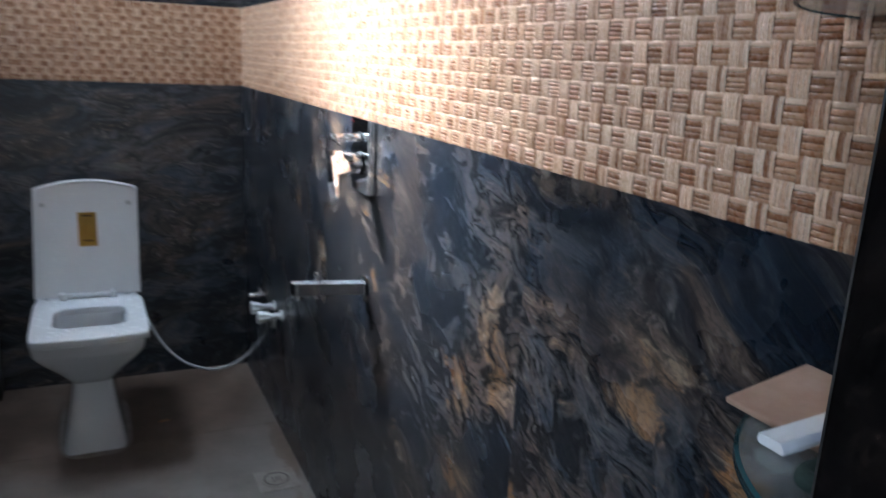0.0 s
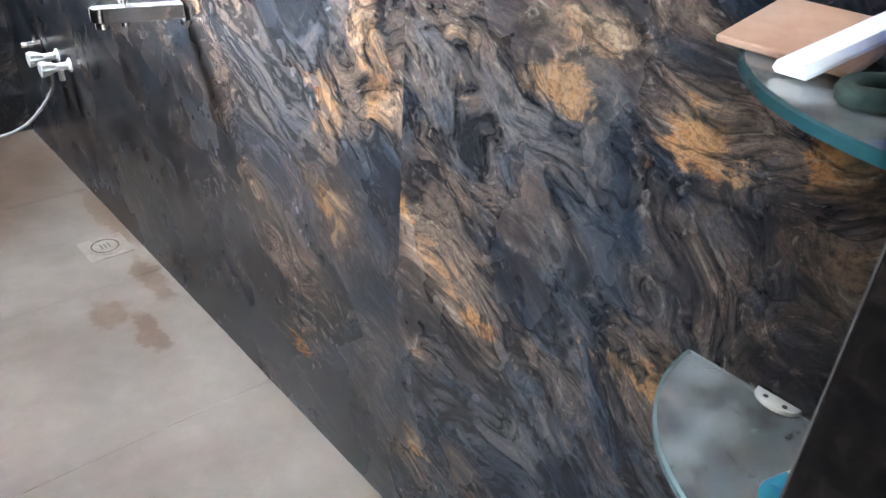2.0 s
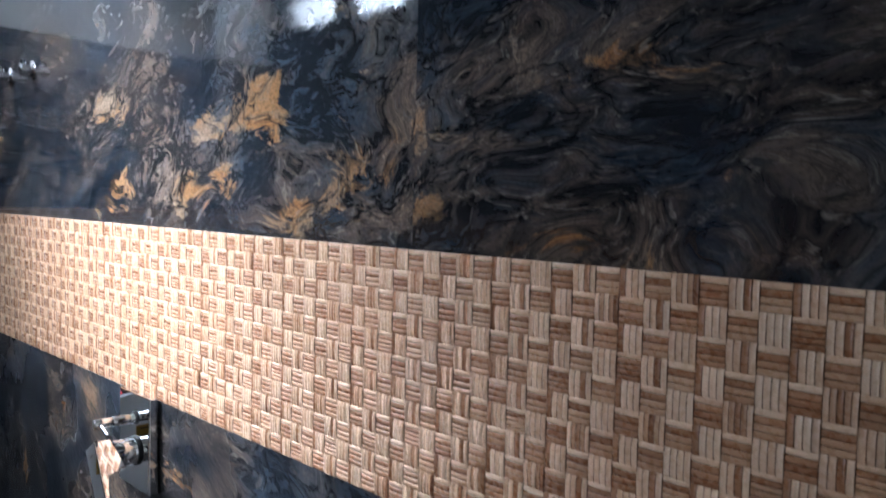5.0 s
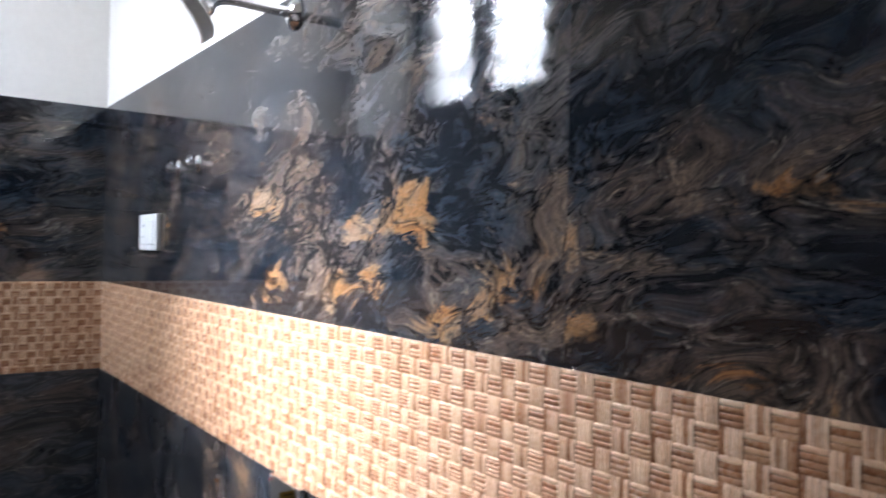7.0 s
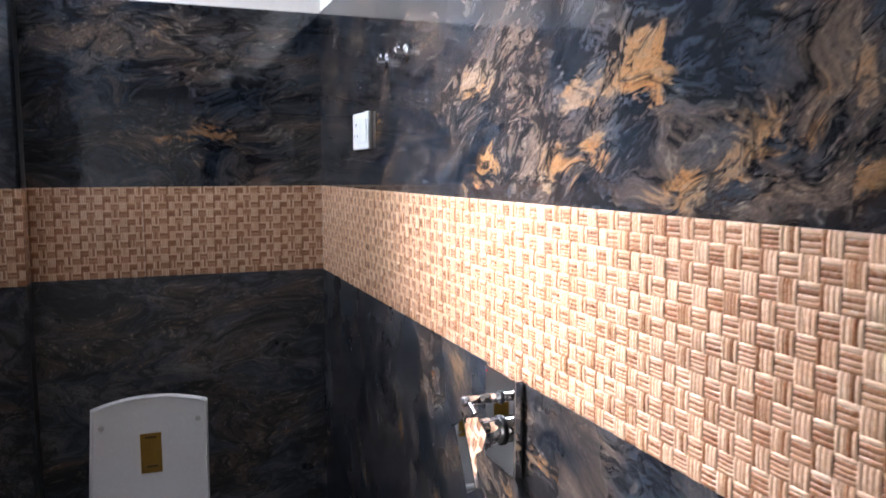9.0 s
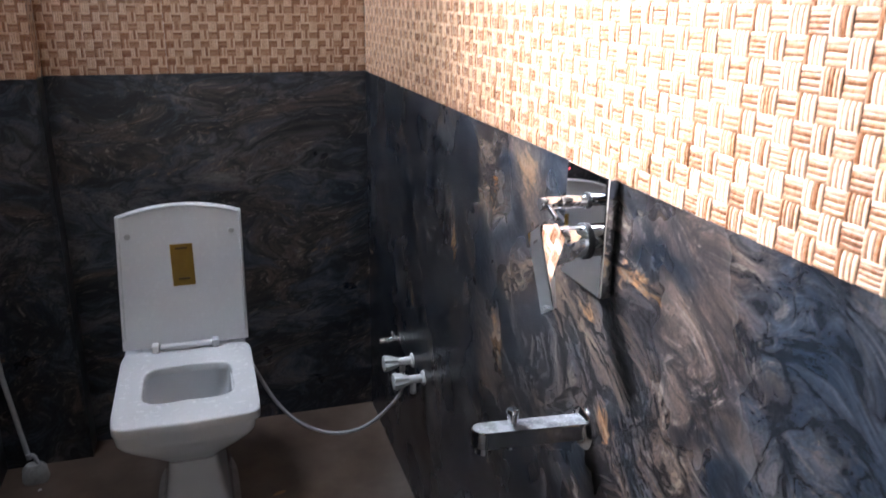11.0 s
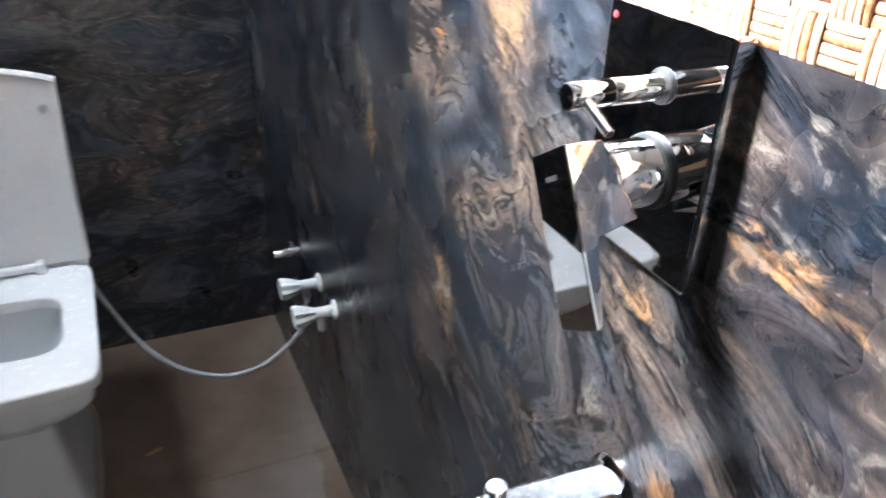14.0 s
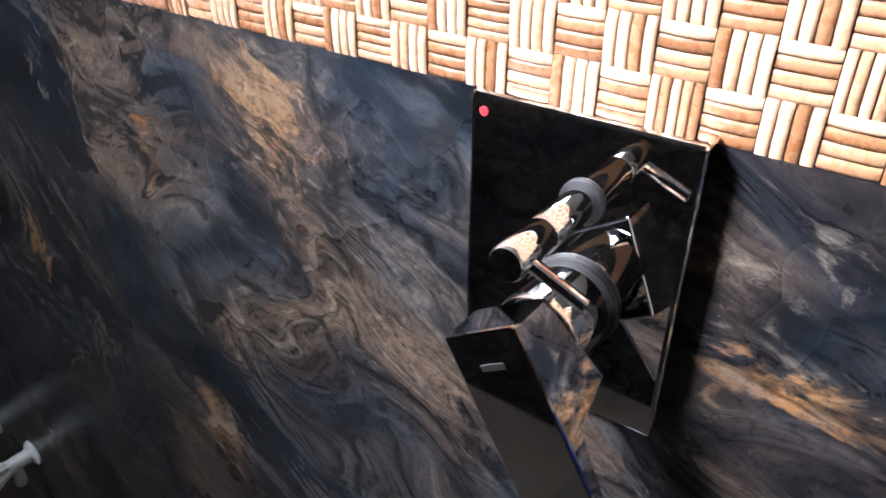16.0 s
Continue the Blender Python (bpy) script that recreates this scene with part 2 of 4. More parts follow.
def weave_material(name, *stops):
    m = material(name, rough=0.27, Specular_IOR_Level=0.5)
    n = Net(m)
    rnd = n.tree.nodes.new("ShaderNodeNewGeometry").outputs["Random Per Island"]
    tex = n.tree.nodes.new("ShaderNodeTexCoord").outputs["Object"]
    grain = n.noise(n.vec("MULTIPLY", tex, (60, 60, 60)), 3.0, 4, 0.6).outputs["Fac"]
    f = n.math("ADD", n.math("ADD", n.math("MULTIPLY", rnd, 0.5), 0.12), n.math("MULTIPLY", grain, 0.28))
    n.link(n.ramp(f, *stops), n.bsdf.inputs["Base Color"])
    n.link(n.ramp(grain, (0.3, 0.2), (0.7, 0.38)), n.bsdf.inputs["Roughness"])
    n.bump(grain, 0.3, 0.0006)
    return m


weave = weave_material("woven_relief_cream", (0.1, (0.47, 0.265, 0.148)), (0.35, (0.57, 0.358, 0.223)), (0.7, (0.65, 0.442, 0.292)), (1.0, (0.70, 0.520, 0.376)))
weave_tan = weave_material("woven_relief_tan", (0.1, (0.289, 0.133, 0.064)), (0.4, (0.383, 0.202, 0.107)), (0.75, (0.451, 0.262, 0.150)), (1.0, (0.510, 0.322, 0.206)))
weave_brown = weave_material("woven_relief_brown", (0.1, (0.19, 0.076, 0.032)), (0.4, (0.27, 0.120, 0.054)), (0.75, (0.35, 0.171, 0.087)), (1.0, (0.42, 0.236, 0.136)))
weave_back = material("weave_brown_ground", (0.13, 0.056, 0.026), 0.4)


def mottled(name, a, b, scale, rough, bump=0.3, depth=0.001, fine=60.0):
    m = material(name, a, rough)
    n = Net(m)
    pos = n.position()
    big = n.noise(pos, scale, 6, 0.6).outputs["Fac"]
    small = n.noise(pos, fine, 4, 0.6).outputs["Fac"]
    col = n.mix(n.ramp(big, (0.35, 0.0), (0.7, 1.0)), a, b)
    col = n.mix(n.math("MULTIPLY", small, 0.25), col, tuple(0.6 * v for v in a))
    n.link(col, n.bsdf.inputs["Base Color"])
    n.link(n.ramp(small, (0.3, rough * 0.8), (0.7, min(1.0, rough * 1.2))), n.bsdf.inputs["Roughness"])
    n.bump(small, bump, depth)
    return m


plaster = mottled("white_wall_paint", (0.80, 0.77, 0.72), (0.74, 0.70, 0.64), 2.5, 0.8)
ceiling_paint = mottled("ceiling_paint", (0.82, 0.81, 0.79), (0.78, 0.77, 0.74), 2.0, 0.85)
cement = mottled("pale_cement", (0.30, 0.27, 0.24), (0.20, 0.18, 0.16), 18, 0.85)
grout = mottled("dark_grout", (0.05, 0.045, 0.042), (0.08, 0.07, 0.065), 12, 0.9)


def floor_material():
    m = material("matt_floor_tile", rough=0.5)
    n = Net(m)
    pos = n.position()
    cloud = n.noise(pos, 3.2, 7, 0.62).outputs["Fac"]
    speck = n.noise(pos, 140.0, 3, 0.6).outputs["Fac"]
    warped = n.vec("ADD", pos, n.vec("SCALE", n.vec("SUBTRACT", n.noise(pos, 14.0, 3, 0.6).outputs["Color"], (0.5, 0.5, 0.5)), 0.12))
    col = n.ramp(cloud, (0.3, (0.145, 0.118, 0.096)), (0.5, (0.205, 0.177, 0.152)), (0.72, (0.27, 0.242, 0.217)))
    col = n.mix(n.math("MULTIPLY", speck, 0.3), col, (0.16, 0.13, 0.11))
    # drain stains, strips along the wall; the widest ellipse darkens the far floor
    wet_dark = n.blob(warped, (-0.2, -1.32, 0), (0.09, 0.10, 0.2))
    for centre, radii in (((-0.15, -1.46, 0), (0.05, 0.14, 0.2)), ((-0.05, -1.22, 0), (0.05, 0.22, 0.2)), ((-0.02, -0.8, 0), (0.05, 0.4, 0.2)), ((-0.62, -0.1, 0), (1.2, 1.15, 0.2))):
        wet_dark = n.math("MAXIMUM", wet_dark, n.blob(warped, centre, radii))
    col = n.mix(n.math("MULTIPLY", n.ramp(wet_dark, (0.15, 0.0), (0.5, 1.0)), 0.82), col, n.ramp(cloud, (0.38, (0.085, 0.052, 0.034)), (0.52, (0.13, 0.083, 0.056)), (0.64, (0.17, 0.125, 0.095))))
    n.link(col, n.bsdf.inputs["Base Color"])
    dried = n.math("MAXIMUM", n.blob(warped, (-0.01, -2.28, 0), (0.07, 0.30, 0.2)), n.blob(warped, (-0.62, -0.45, 0), (0.19, 0.31, 0.2)))
    col = n.mix(n.math("MULTIPLY", n.ramp(dried, (0.2, 0.0), (0.6, 1.0)), n.ramp(cloud, (0.36, 0.15), (0.6, 0.75))), col, (0.36, 0.34, 0.32))
    n.link(n.ramp(wet_dark, (0.1, 0.5), (0.6, 0.3)), n.bsdf.inputs["Roughness"])
    n.bump(speck, 0.2, 0.0006)
    return m


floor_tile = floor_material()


def granite_material():
    m = material("polished_brown_granite", rough=0.18)
    n = Net(m)
    pos = n.position()
    v = n.noise(pos, 55.0, 5, 0.7).outputs["Fac"]
    u = n.noise(pos, 14.0, 3, 0.6).outputs["Fac"]
    col = n.ramp(n.math("ADD", n.math("MULTIPLY", v, 0.7), n.math("MULTIPLY", u, 0.3)), (0.42, (0.002, 0.002, 0.002)), (0.55, (0.006, 0.005, 0.0045)), (0.65, (0.022, 0.015, 0.012)), (0.74, (0.05, 0.038, 0.031)))
    n.link(col, n.bsdf.inputs["Base Color"])
    n.bump(v, 0.1, 0.0005)
    return m


granite = granite_material()
granite_edge = mottled("sawn_granite_edge", (0.03, 0.026, 0.024), (0.07, 0.062, 0.056), 30, 0.6)
ceramic = material("white_glazed_ceramic", (0.80, 0.82, 0.83), 0.08, Coat_Weight=0.4)
seat_plastic = mottled("white_seat_plastic", (0.80, 0.81, 0.81), (0.77, 0.78, 0.78), 8, 0.25, 0.05, 0.0003)
white_plastic = mottled("white_plastic", (0.78, 0.79, 0.78), (0.72, 0.73, 0.71), 25, 0.35, 0.1, 0.0004)
off_white = mottled("off_white_plastic", (0.52, 0.53, 0.51), (0.44, 0.45, 0.43), 25, 0.4, 0.1, 0.0004)
grey_plastic = mottled("grey_white_plastic", (0.45, 0.45, 0.45), (0.34, 0.34, 0.35), 40, 0.45)
gold_foil = mottled("gold_foil_sticker", (0.50, 0.30, 0.035), (0.42, 0.24, 0.02), 30, 0.4)
brown_ink = material("brown_ink", (0.13, 0.07, 0.012), 0.6)
rubber = mottled("black_rubber", (0.008, 0.008, 0.009), (0.016, 0.016, 0.017), 60, 0.62)
pale_glass_edge = material("pale_glass_edge", (0.32, 0.45, 0.46), 0.2, Transmission_Weight=0.6)
teal_glass_edge = material("green_glass_edge", (0.035, 0.14, 0.16), 0.15, Transmission_Weight=0.3)
drain_stone = mottled("worn_beige_drain", (0.30, 0.26, 0.22), (0.22, 0.18, 0.15), 30, 0.5)
drain_slot = mottled("dirty_drain_slot", (0.13, 0.105, 0.085), (0.07, 0.058, 0.048), 40, 0.7)
steel = material("brushed_steel", (0.42, 0.42, 0.42), 0.32, 1.0)
red_film = material("red_sticker_dot", (0.6, 0.03, 0.04), 0.5)
blue_plastic = material("blue_plastic", (0.012, 0.06, 0.42), 0.3)
teal_plastic = material("teal_plastic", (0.01, 0.20, 0.34), 0.35)
paper = mottled("white_paper", (0.82, 0.82, 0.81), (0.76, 0.76, 0.75), 30, 0.8)
cardboard = mottled("dusty_brown_board", (0.36, 0.21, 0.14), (0.46, 0.31, 0.22), 14, 0.75)
tan_scrap = material("tan_scrap", (0.42, 0.25, 0.12), 0.7)
aluminium = mottled("grey_window_frame", (0.16, 0.17, 0.18), (0.12, 0.13, 0.14), 15, 0.45)
dark_slot = material("dark_slot", (0.02, 0.02, 0.022), 0.6)


def chrome_material(name, rough, spots, tone=0.86):
    m = material(name, (tone, tone * 1.01, tone * 1.02), rough, 1.0)
    n = Net(m)
    pos = n.position()
    s = n.noise(pos, 130.0, 3, 0.6).outputs["Fac"]
    n.link(n.ramp(s, (0.62, rough), (0.74, rough + spots)), n.bsdf.inputs["Roughness"])
    return m


chrome = chrome_material("polished_chrome", 0.05, 0.25)
chrome_wet = chrome_material("water_spotted_chrome", 0.10, 0.25, 0.5)
mirror_chrome = chrome_material("mirror_chrome_plate", 0.025, 0.1)


def shelf_glass_material():
    m = material("filmed_clear_glass", (0.78, 0.86, 0.87), 0.12, Transmission_Weight=0.82, IOR=1.45)
    n = Net(m)
    pos = n.position()
    d = n.noise(pos, 22.0, 5, 0.65).outputs["Fac"]
    n.link(n.ramp(d, (0.4, 0.04), (0.66, 0.24)), n.bsdf.inputs["Roughness"])
    n.link(n.ramp(d, (0.40, 0.94), (0.66, 0.76)), n.bsdf.inputs["Transmission Weight"])
    n.bump(d, 0.05, 0.0006)
    return m


shelf_glass = shelf_glass_material()
window_glass = material("frosted_louvre_glass", (0.9, 0.93, 0.94), 0.35, Transmission_Weight=1.0, IOR=1.45)
bristle = mottled("grey_bristles", (0.42, 0.42, 0.40), (0.30, 0.30, 0.29), 60, 0.9, 0.8, 0.004)
knit = mottled("dark_green_knit", (0.015, 0.035, 0.028), (0.03, 0.055, 0.045), 40, 0.9, 0.8, 0.003)


# ---- building helpers ----
def mesh_from(bm, name, mat, smooth=False):
    me = bpy.data.meshes.new(name)
    bmesh.ops.recalc_face_normals(bm, faces=bm.faces[:])
    if smooth:
        for f in bm.faces:
            f.smooth = True
    bm.to_mesh(me)
    bm.free()
    for one in (mat if isinstance(mat, (list, tuple)) else [mat]):
        me.materials.append(one)
    if smooth:
        me.set_sharp_from_angle(angle=radians(38))
    return me


def thing(name, place, label, category, group="", kind=""):
    """An Empty at the base of a thing; its parts hang under it."""
    ob = new(name)
    ob.empty_display_size = 0.05
    ob.location = place
    return tagged(ob, label, category, group, kind)


def base_of(ob):
    at = Vector((0, 0, 0))
    while ob:
        at += ob.location
        ob = ob.parent
    return at


def part(name, bm, mat, parent, label="", smooth=False):
    """Links a bmesh, in world metres, as one mesh object under a thing or a part."""
    bm.transform(Matrix.Translation(-base_of(parent)))
    ob = new(name, mesh_from(bm, name, mat, smooth))
    ob.parent = parent
    return tagged(ob, label)


def solid(name, bm, mat, label, category, kind="", group="", smooth=False):
    """A thing of one mesh, in world metres."""
    return tagged(new(name, mesh_from(bm, name, mat, smooth)), label, category, group, kind)


def box(lo, hi, bevel=0.0, bm=None, segments=1):
    bm = bm or bmesh.new()
    lo, hi = Vector(lo), Vector(hi)
    made = bmesh.ops.create_cube(bm, size=1, matrix=Matrix.Translation((lo + hi) / 2) @ Matrix.Diagonal((*(hi - lo), 1)))
    if bevel:
        edges = list({e for v in made["verts"] for e in v.link_edges})
        bmesh.ops.bevel(bm, geom=edges, offset=bevel, segments=segments, affect="EDGES", profile=0.5)
    return bm


def rod(a, b, r, r2=None, n=24, bm=None, bevel=0.0):
    """A capped, possibly tapered rod from a to b."""
    bm = bm or bmesh.new()
    a, b = Vector(a), Vector(b)
    m = Matrix.Translation((a + b) / 2) @ (b - a).to_track_quat("Z", "Y").to_matrix().to_4x4()
    made = bmesh.ops.create_cone(bm, cap_ends=True, segments=n, radius1=r, radius2=r if r2 is None else r2, depth=(b - a).length, matrix=m)
    if bevel:
        rims = [e for e in {e for v in made["verts"] for e in v.link_edges} if len(e.link_faces) == 2 and any(len(f.verts) > 4 for f in e.link_faces)]
        bmesh.ops.bevel(bm, geom=rims, offset=bevel, segments=2, affect="EDGES", profile=0.5)
    return bm


def lathe(profile, at, axis, n=32, bm=None):
    """Turns (radius, height) pairs round an axis through at."""
    bm = bm or bmesh.new()
    q = Vector(axis).to_track_quat("Z", "Y").to_matrix()
    rings = []
    for r, h in profile:
        rings.append([bm.verts.new(Vector(at) + q @ Vector((r * math.cos(2 * math.pi * k / n), r * math.sin(2 * math.pi * k / n), h))) for k in range(n)])
    for a, b in zip(rings, rings[1:]):
        for k in range(n):
            bm.faces.new((a[k], a[(k + 1) % n], b[(k + 1) % n], b[k]))
    bm.faces.new(rings[0][::-1])
    bm.faces.new(rings[-1])
    return bm


def ring_shape(cx, cy, z, hx, hy, power, n=48):
    """A rounded rectangle (superellipse) as points."""
    out = []
    for k in range(n):
        a = 2 * math.pi * k / n
        c, s = math.cos(a), math.sin(a)
        out.append(Vector((cx + hx * math.copysign(abs(c) ** (2 / power), c), cy + hy * math.copysign(abs(s) ** (2 / power), s), z)))
    return out


def loft(rings, bm=None, cap_start=True, cap_end=True):
    bm = bm or bmesh.new()
    rows = [[bm.verts.new(p) for p in ring] for ring in rings]
    n = len(rows[0])
    for a, b in zip(rows, rows[1:]):
        for k in range(n):
            bm.faces.new((a[k], a[(k + 1) % n], b[(k + 1) % n], b[k]))
    if cap_start:
        bm.faces.new(rows[0][::-1])
    if cap_end:
        bm.faces.new(rows[-1])
    return bm


def tube(points, r, n=12, bm=None, steps=8):
    """A round tube along a smooth line through the points."""
    bm = bm or bmesh.new()
    pts = [Vector(p) for p in points]
    line = []
    for i in range(len(pts) - 1):
        p0, p1, p2, p3 = pts[max(i - 1, 0)], pts[i], pts[i + 1], pts[min(i + 2, len(pts) - 1)]
        for s in range(steps):
            t = s / steps
            line.append(0.5 * ((2 * p1) + (p2 - p0) * t + (2 * p0 - 5 * p1 + 4 * p2 - p3) * t * t + (3 * p1 - p0 - 3 * p2 + p3) * t ** 3))
    line.append(pts[-1])
    rows = []
    for i, p in enumerate(line):
        way = (line[min(i + 1, len(line) - 1)] - line[max(i - 1, 0)]).normalized()
        side = way.cross(Vector((0, 0, 1)))
        side = side.normalized() if side.length > 1e-3 else Vector((1, 0, 0))
        up = side.cross(way)
        rows.append([p + r * (math.cos(2 * math.pi * k / n) * side + math.sin(2 * math.pi * k / n) * up) for k in range(n)])
    return loft(rows, bm)


# ---- the setting ----
W, L, H = -1.19, -2.968, 3.35     # left wall, door wall, ceiling
PX, PY = -0.94, -0.095            # the pilaster's corner
JAMB, JAMB2 = -0.245, -1.02       # door opening
T = 0.006                         # plaster lies behind the tiles' faces


def structure(name, bm, mat, label, category="wall"):
    return solid(name, bm, mat, label, category, "structure")


wall_east = structure("wall_east", box((T, L - 0.25, 0), (0.23, 0.23, H)), plaster, "white painted wall above dark stone tiles")
wall_north = structure("wall_north", box((W - 0.2, T, 0), (T - 0.001, 0.23, H)), plaster, "white painted back wall above dark stone tiles")
pilaster = structure("wall_pilaster", box((W, PY + T, 0), (PX - T, T - 0.001, H)), plaster, "narrow projecting tiled pier in the back corner")
WY0, WY1, WZ0, WZ1 = -0.93, -0.108, 2.185, 3.22
bm = box((W - 0.2, L - 0.25, 0), (W - T, T, WZ0))
box((W - 0.2, L - 0.25, WZ1), (W - T, T, H), bm=bm)
box((W - 0.2, L - 0.25, WZ0), (W - T, WY0, WZ1), bm=bm)
box((W - 0.2, WY1, WZ0), (W - T, T, WZ1), bm=bm)
wall_west = structure("wall_west", bm, plaster, "white painted wall with a high louvred window")
bm = box((JAMB + 0.02, L - 0.25, 0), (T - 0.001, L - T, H))
box((W - T + 0.001, L - 0.25, 0), (JAMB2 - 0.02, L - T, H), bm=bm)
box((JAMB2 - 0.02, L - 0.25, 2.07), (JAMB + 0.02, L - T, H), bm=bm)
wall_south = structure("wall_south", bm, plaster, "white painted wall with the doorway")
ceiling = structure("ceiling", box((W - 0.2, L - 0.25, H), (0.23, 0.23, H + 0.12)), ceiling_paint, "white painted ceiling", "ceiling")
floor = structure("floor", box((-2.4, -6.0, -0.15), (1.4, 0.23, -0.008)), grout, "floor bed under matt tiles", "floor")

# the room outside the door, unseen and assumed, closed all round
bm = box((1.2, -6.0, 0), (1.4, L - 0.25, H))
box((-2.2, L - 0.25, 0), (W - 0.2, L - 0.05, H), bm=bm)
box((0.23, L - 0.25, 0), (1.2, L - 0.05, H), bm=bm)
box((-2.2, -6.0, 0), (1.2, -5.8, H), bm=bm)
structure("wall_outer_room", bm, plaster, "plain painted wall of the room outside")
# opening added for the fill lamp; no window is known there
bm = box((-2.4, -6.0, 0), (-2.2, L - 0.25, 0.95))
box((-2.4, -6.0, 2.25), (-2.2, L - 0.25, H), bm=bm)
box((-2.4, -6.0, 0.95), (-2.2, -5.25, 2.25), bm=bm)
box((-2.4, -3.95, 0.95), (-2.2, L - 0.25, 2.25), bm=bm)
structure("wall_outer_window", bm, plaster, "unseen plain wall with an opening added for the fill lamp")
structure("ceiling_outer", box((-2.4, -6.0, H), (1.4, L - 0.25, H + 0.12)), ceiling_paint, "plain painted ceiling of the room outside", "ceiling")

# unseen pale sheet, added to bounce sunlight up at the louvres
structure("ground", box((-120, -120, -0.3), (120, 120, -0.16)), mottled("pale_bounce_sheet", (0.42, 0.39, 0.34), (0.34, 0.31, 0.27), 0.6, 0.9), "unseen pale ground added to bounce sunlight at the window", "ground")

# granite door lining
bm = box((JAMB, L - 0.25, 0), (JAMB + 0.02, L, 2.07), 0.0012)
jamb = structure("door_jamb", bm, granite, "polished dark brown granite door jamb", "door jamb")
part("edge_strip", box((JAMB + 0.0015, L + 0.0002, 0), (JAMB + 0.02, L + 0.0015, 2.05)), granite_edge, jamb, "sawn pale granite edge")
structure("door_jamb_far", box((JAMB2 - 0.02, L - 0.25, 0), (JAMB2, L, 2.07), 0.0012), granite, "polished dark brown granite door jamb", "door jamb")
structure("door_head", box((JAMB2, L - 0.25, 2.05), (JAMB, L, 2.07), 0.0012), granite, "polished granite lining over the doorway", "door head")

# ---- high louvred window ----
window = thing("window_1", (W - 0.1, -0.55, WZ0), "high two-bay louvred window with frosted glass", "window", kind="structure")
FX0, FX1 = W - 0.065, W - 0.018
bm = box((FX0, WY0, WZ0), (FX1, WY1, WZ0 + 0.03), 0.002)
box((FX0, WY0, WZ1 - 0.03), (FX1, WY1, WZ1), 0.002, bm)
box((FX0, WY0, WZ0 + 0.03), (FX1, WY0 + 0.025, WZ1 - 0.03), 0.002, bm)
box((FX0, WY1 - 0.025, WZ0 + 0.03), (FX1, WY1, WZ1 - 0.03), 0.002, bm)
part("window_frame", bm, aluminium, window)
part("mullion", box((FX0 - 0.01, -0.58, WZ0 + 0.03), (FX1 + 0.012, -0.515, WZ1 - 0.03), 0.003), aluminium, window)
for ya, yb in ((WY0 + 0.027, -0.582), (-0.513, WY1 - 0.027)):
    for k in range(7):
        z = WZ0 + 0.04 + k * 0.136
        bm = box((-0.003, ya + 0.004, -0.06), (0.003, yb - 0.004, 0.06), 0.001)
        bm.transform(Matrix.Translation((W - 0.042, 0, z + 0.06)) @ Matrix.Rotation(radians(38), 4, "Y"))
        slat = part("slat", bm, window_glass, window)
        slat.visible_shadow = False
        for yc in (ya + 0.004, yb - 0.012):
            bm = box((-0.006, yc - 0.004, -0.03), (0.006, yc + 0.012, 0.03), 0.002)
            bm.transform(Matrix.Translation((W - 0.03, 0, z + 0.05)) @ Matrix.Rotation(radians(38), 4, "Y"))
            part("clip", bm, aluminium, window)

# ---- small wall fittings ----
def knob_tap(y, z, mat, label, length=0.085):
    """A wall stop cock: flange, body, fluted handle and outlet stub."""
    tap = thing("stop_cock", (0, y, z), label, "stop cock", "stop cocks beside the toilet")
    part("flange", lathe([(0.0, 0), (0.021, 0), (0.021, 0.003), (0.013, 0.008), (0.0, 0.008)][1:-1], (0, y, z), (-1, 0, 0), 24), mat, tap, smooth=True)
    part("body", lathe([(0.0105, 0.006), (0.0115, 0.01), (0.0115, 0.045), (0.010, 0.048)], (0, y, z), (-1, 0, 0), 24), mat, tap, smooth=True)
    rings = []
    for s, r in ((0.042, 0.0115), (0.050, 0.0145), (0.064, 0.0195), (length - 0.006, 0.0225), (length, 0.0205)):
        ring = []
        for k in range(32):
            a = 2 * math.pi * k / 32
            rr = r * (1 + 0.09 * math.cos(8 * a))
            ring.append(Vector((-s, y + rr * math.cos(a), z + rr * math.sin(a))))
        rings.append(ring)
    part("handle", loft(rings), mat, tap, smooth=True)
    part("outlet", rod((-0.03, y, z - 0.006), (-0.03, y, z - 0.042), 0.0085, n=20, bevel=0.0015), mat, tap, smooth=True)
    return tap


knob_tap(-0.572, 0.445, white_plastic, "white plastic stop cock feeding the flexible hose")
knob_tap(-0.686, 0.447, white_plastic, "white plastic stop cock on the dark tiled wall")

small = thing("angle_valve", (0, -0.425, 0.447), "small chrome angle valve on the dark tiled wall", "valve")
part("flange", lathe([(0.020, 0), (0.020, 0.003), (0.012, 0.007)], (0, -0.425, 0.447), (-1, 0, 0)), chrome, small, smooth=True)
part("body", lathe([(0.0095, 0.005), (0.0095, 0.034), (0.0105, 0.035), (0.0105, 0.040), (0.0085, 0.041), (0.0085, 0.062), (0.007, 0.064)], (0, -0.425, 0.447), (-1, 0, 0)), chrome, small, smooth=True)
part("outlet", rod((-0.022, -0.425, 0.45), (-0.022, -0.425, 0.475), 0.005, n=16), chrome, small, smooth=True)

hose = thing("flexible_hose", (-0.2, -0.55, 0.15), "thin braided flexible water hose sagging to the toilet", "hose")
part("tube", tube([(-0.03, -0.572, 0.405), (-0.034, -0.566, 0.345), (-0.081, -0.54, 0.27), (-0.137, -0.52, 0.22), (-0.207, -0.49, 0.194), (-0.276, -0.46, 0.204), (-0.331, -0.44, 0.238), (-0.382, -0.41, 0.296), (-0.429, -0.38, 0.387), (-0.446, -0.35, 0.42)], 0.0055), grey_plastic, hose, smooth=True)
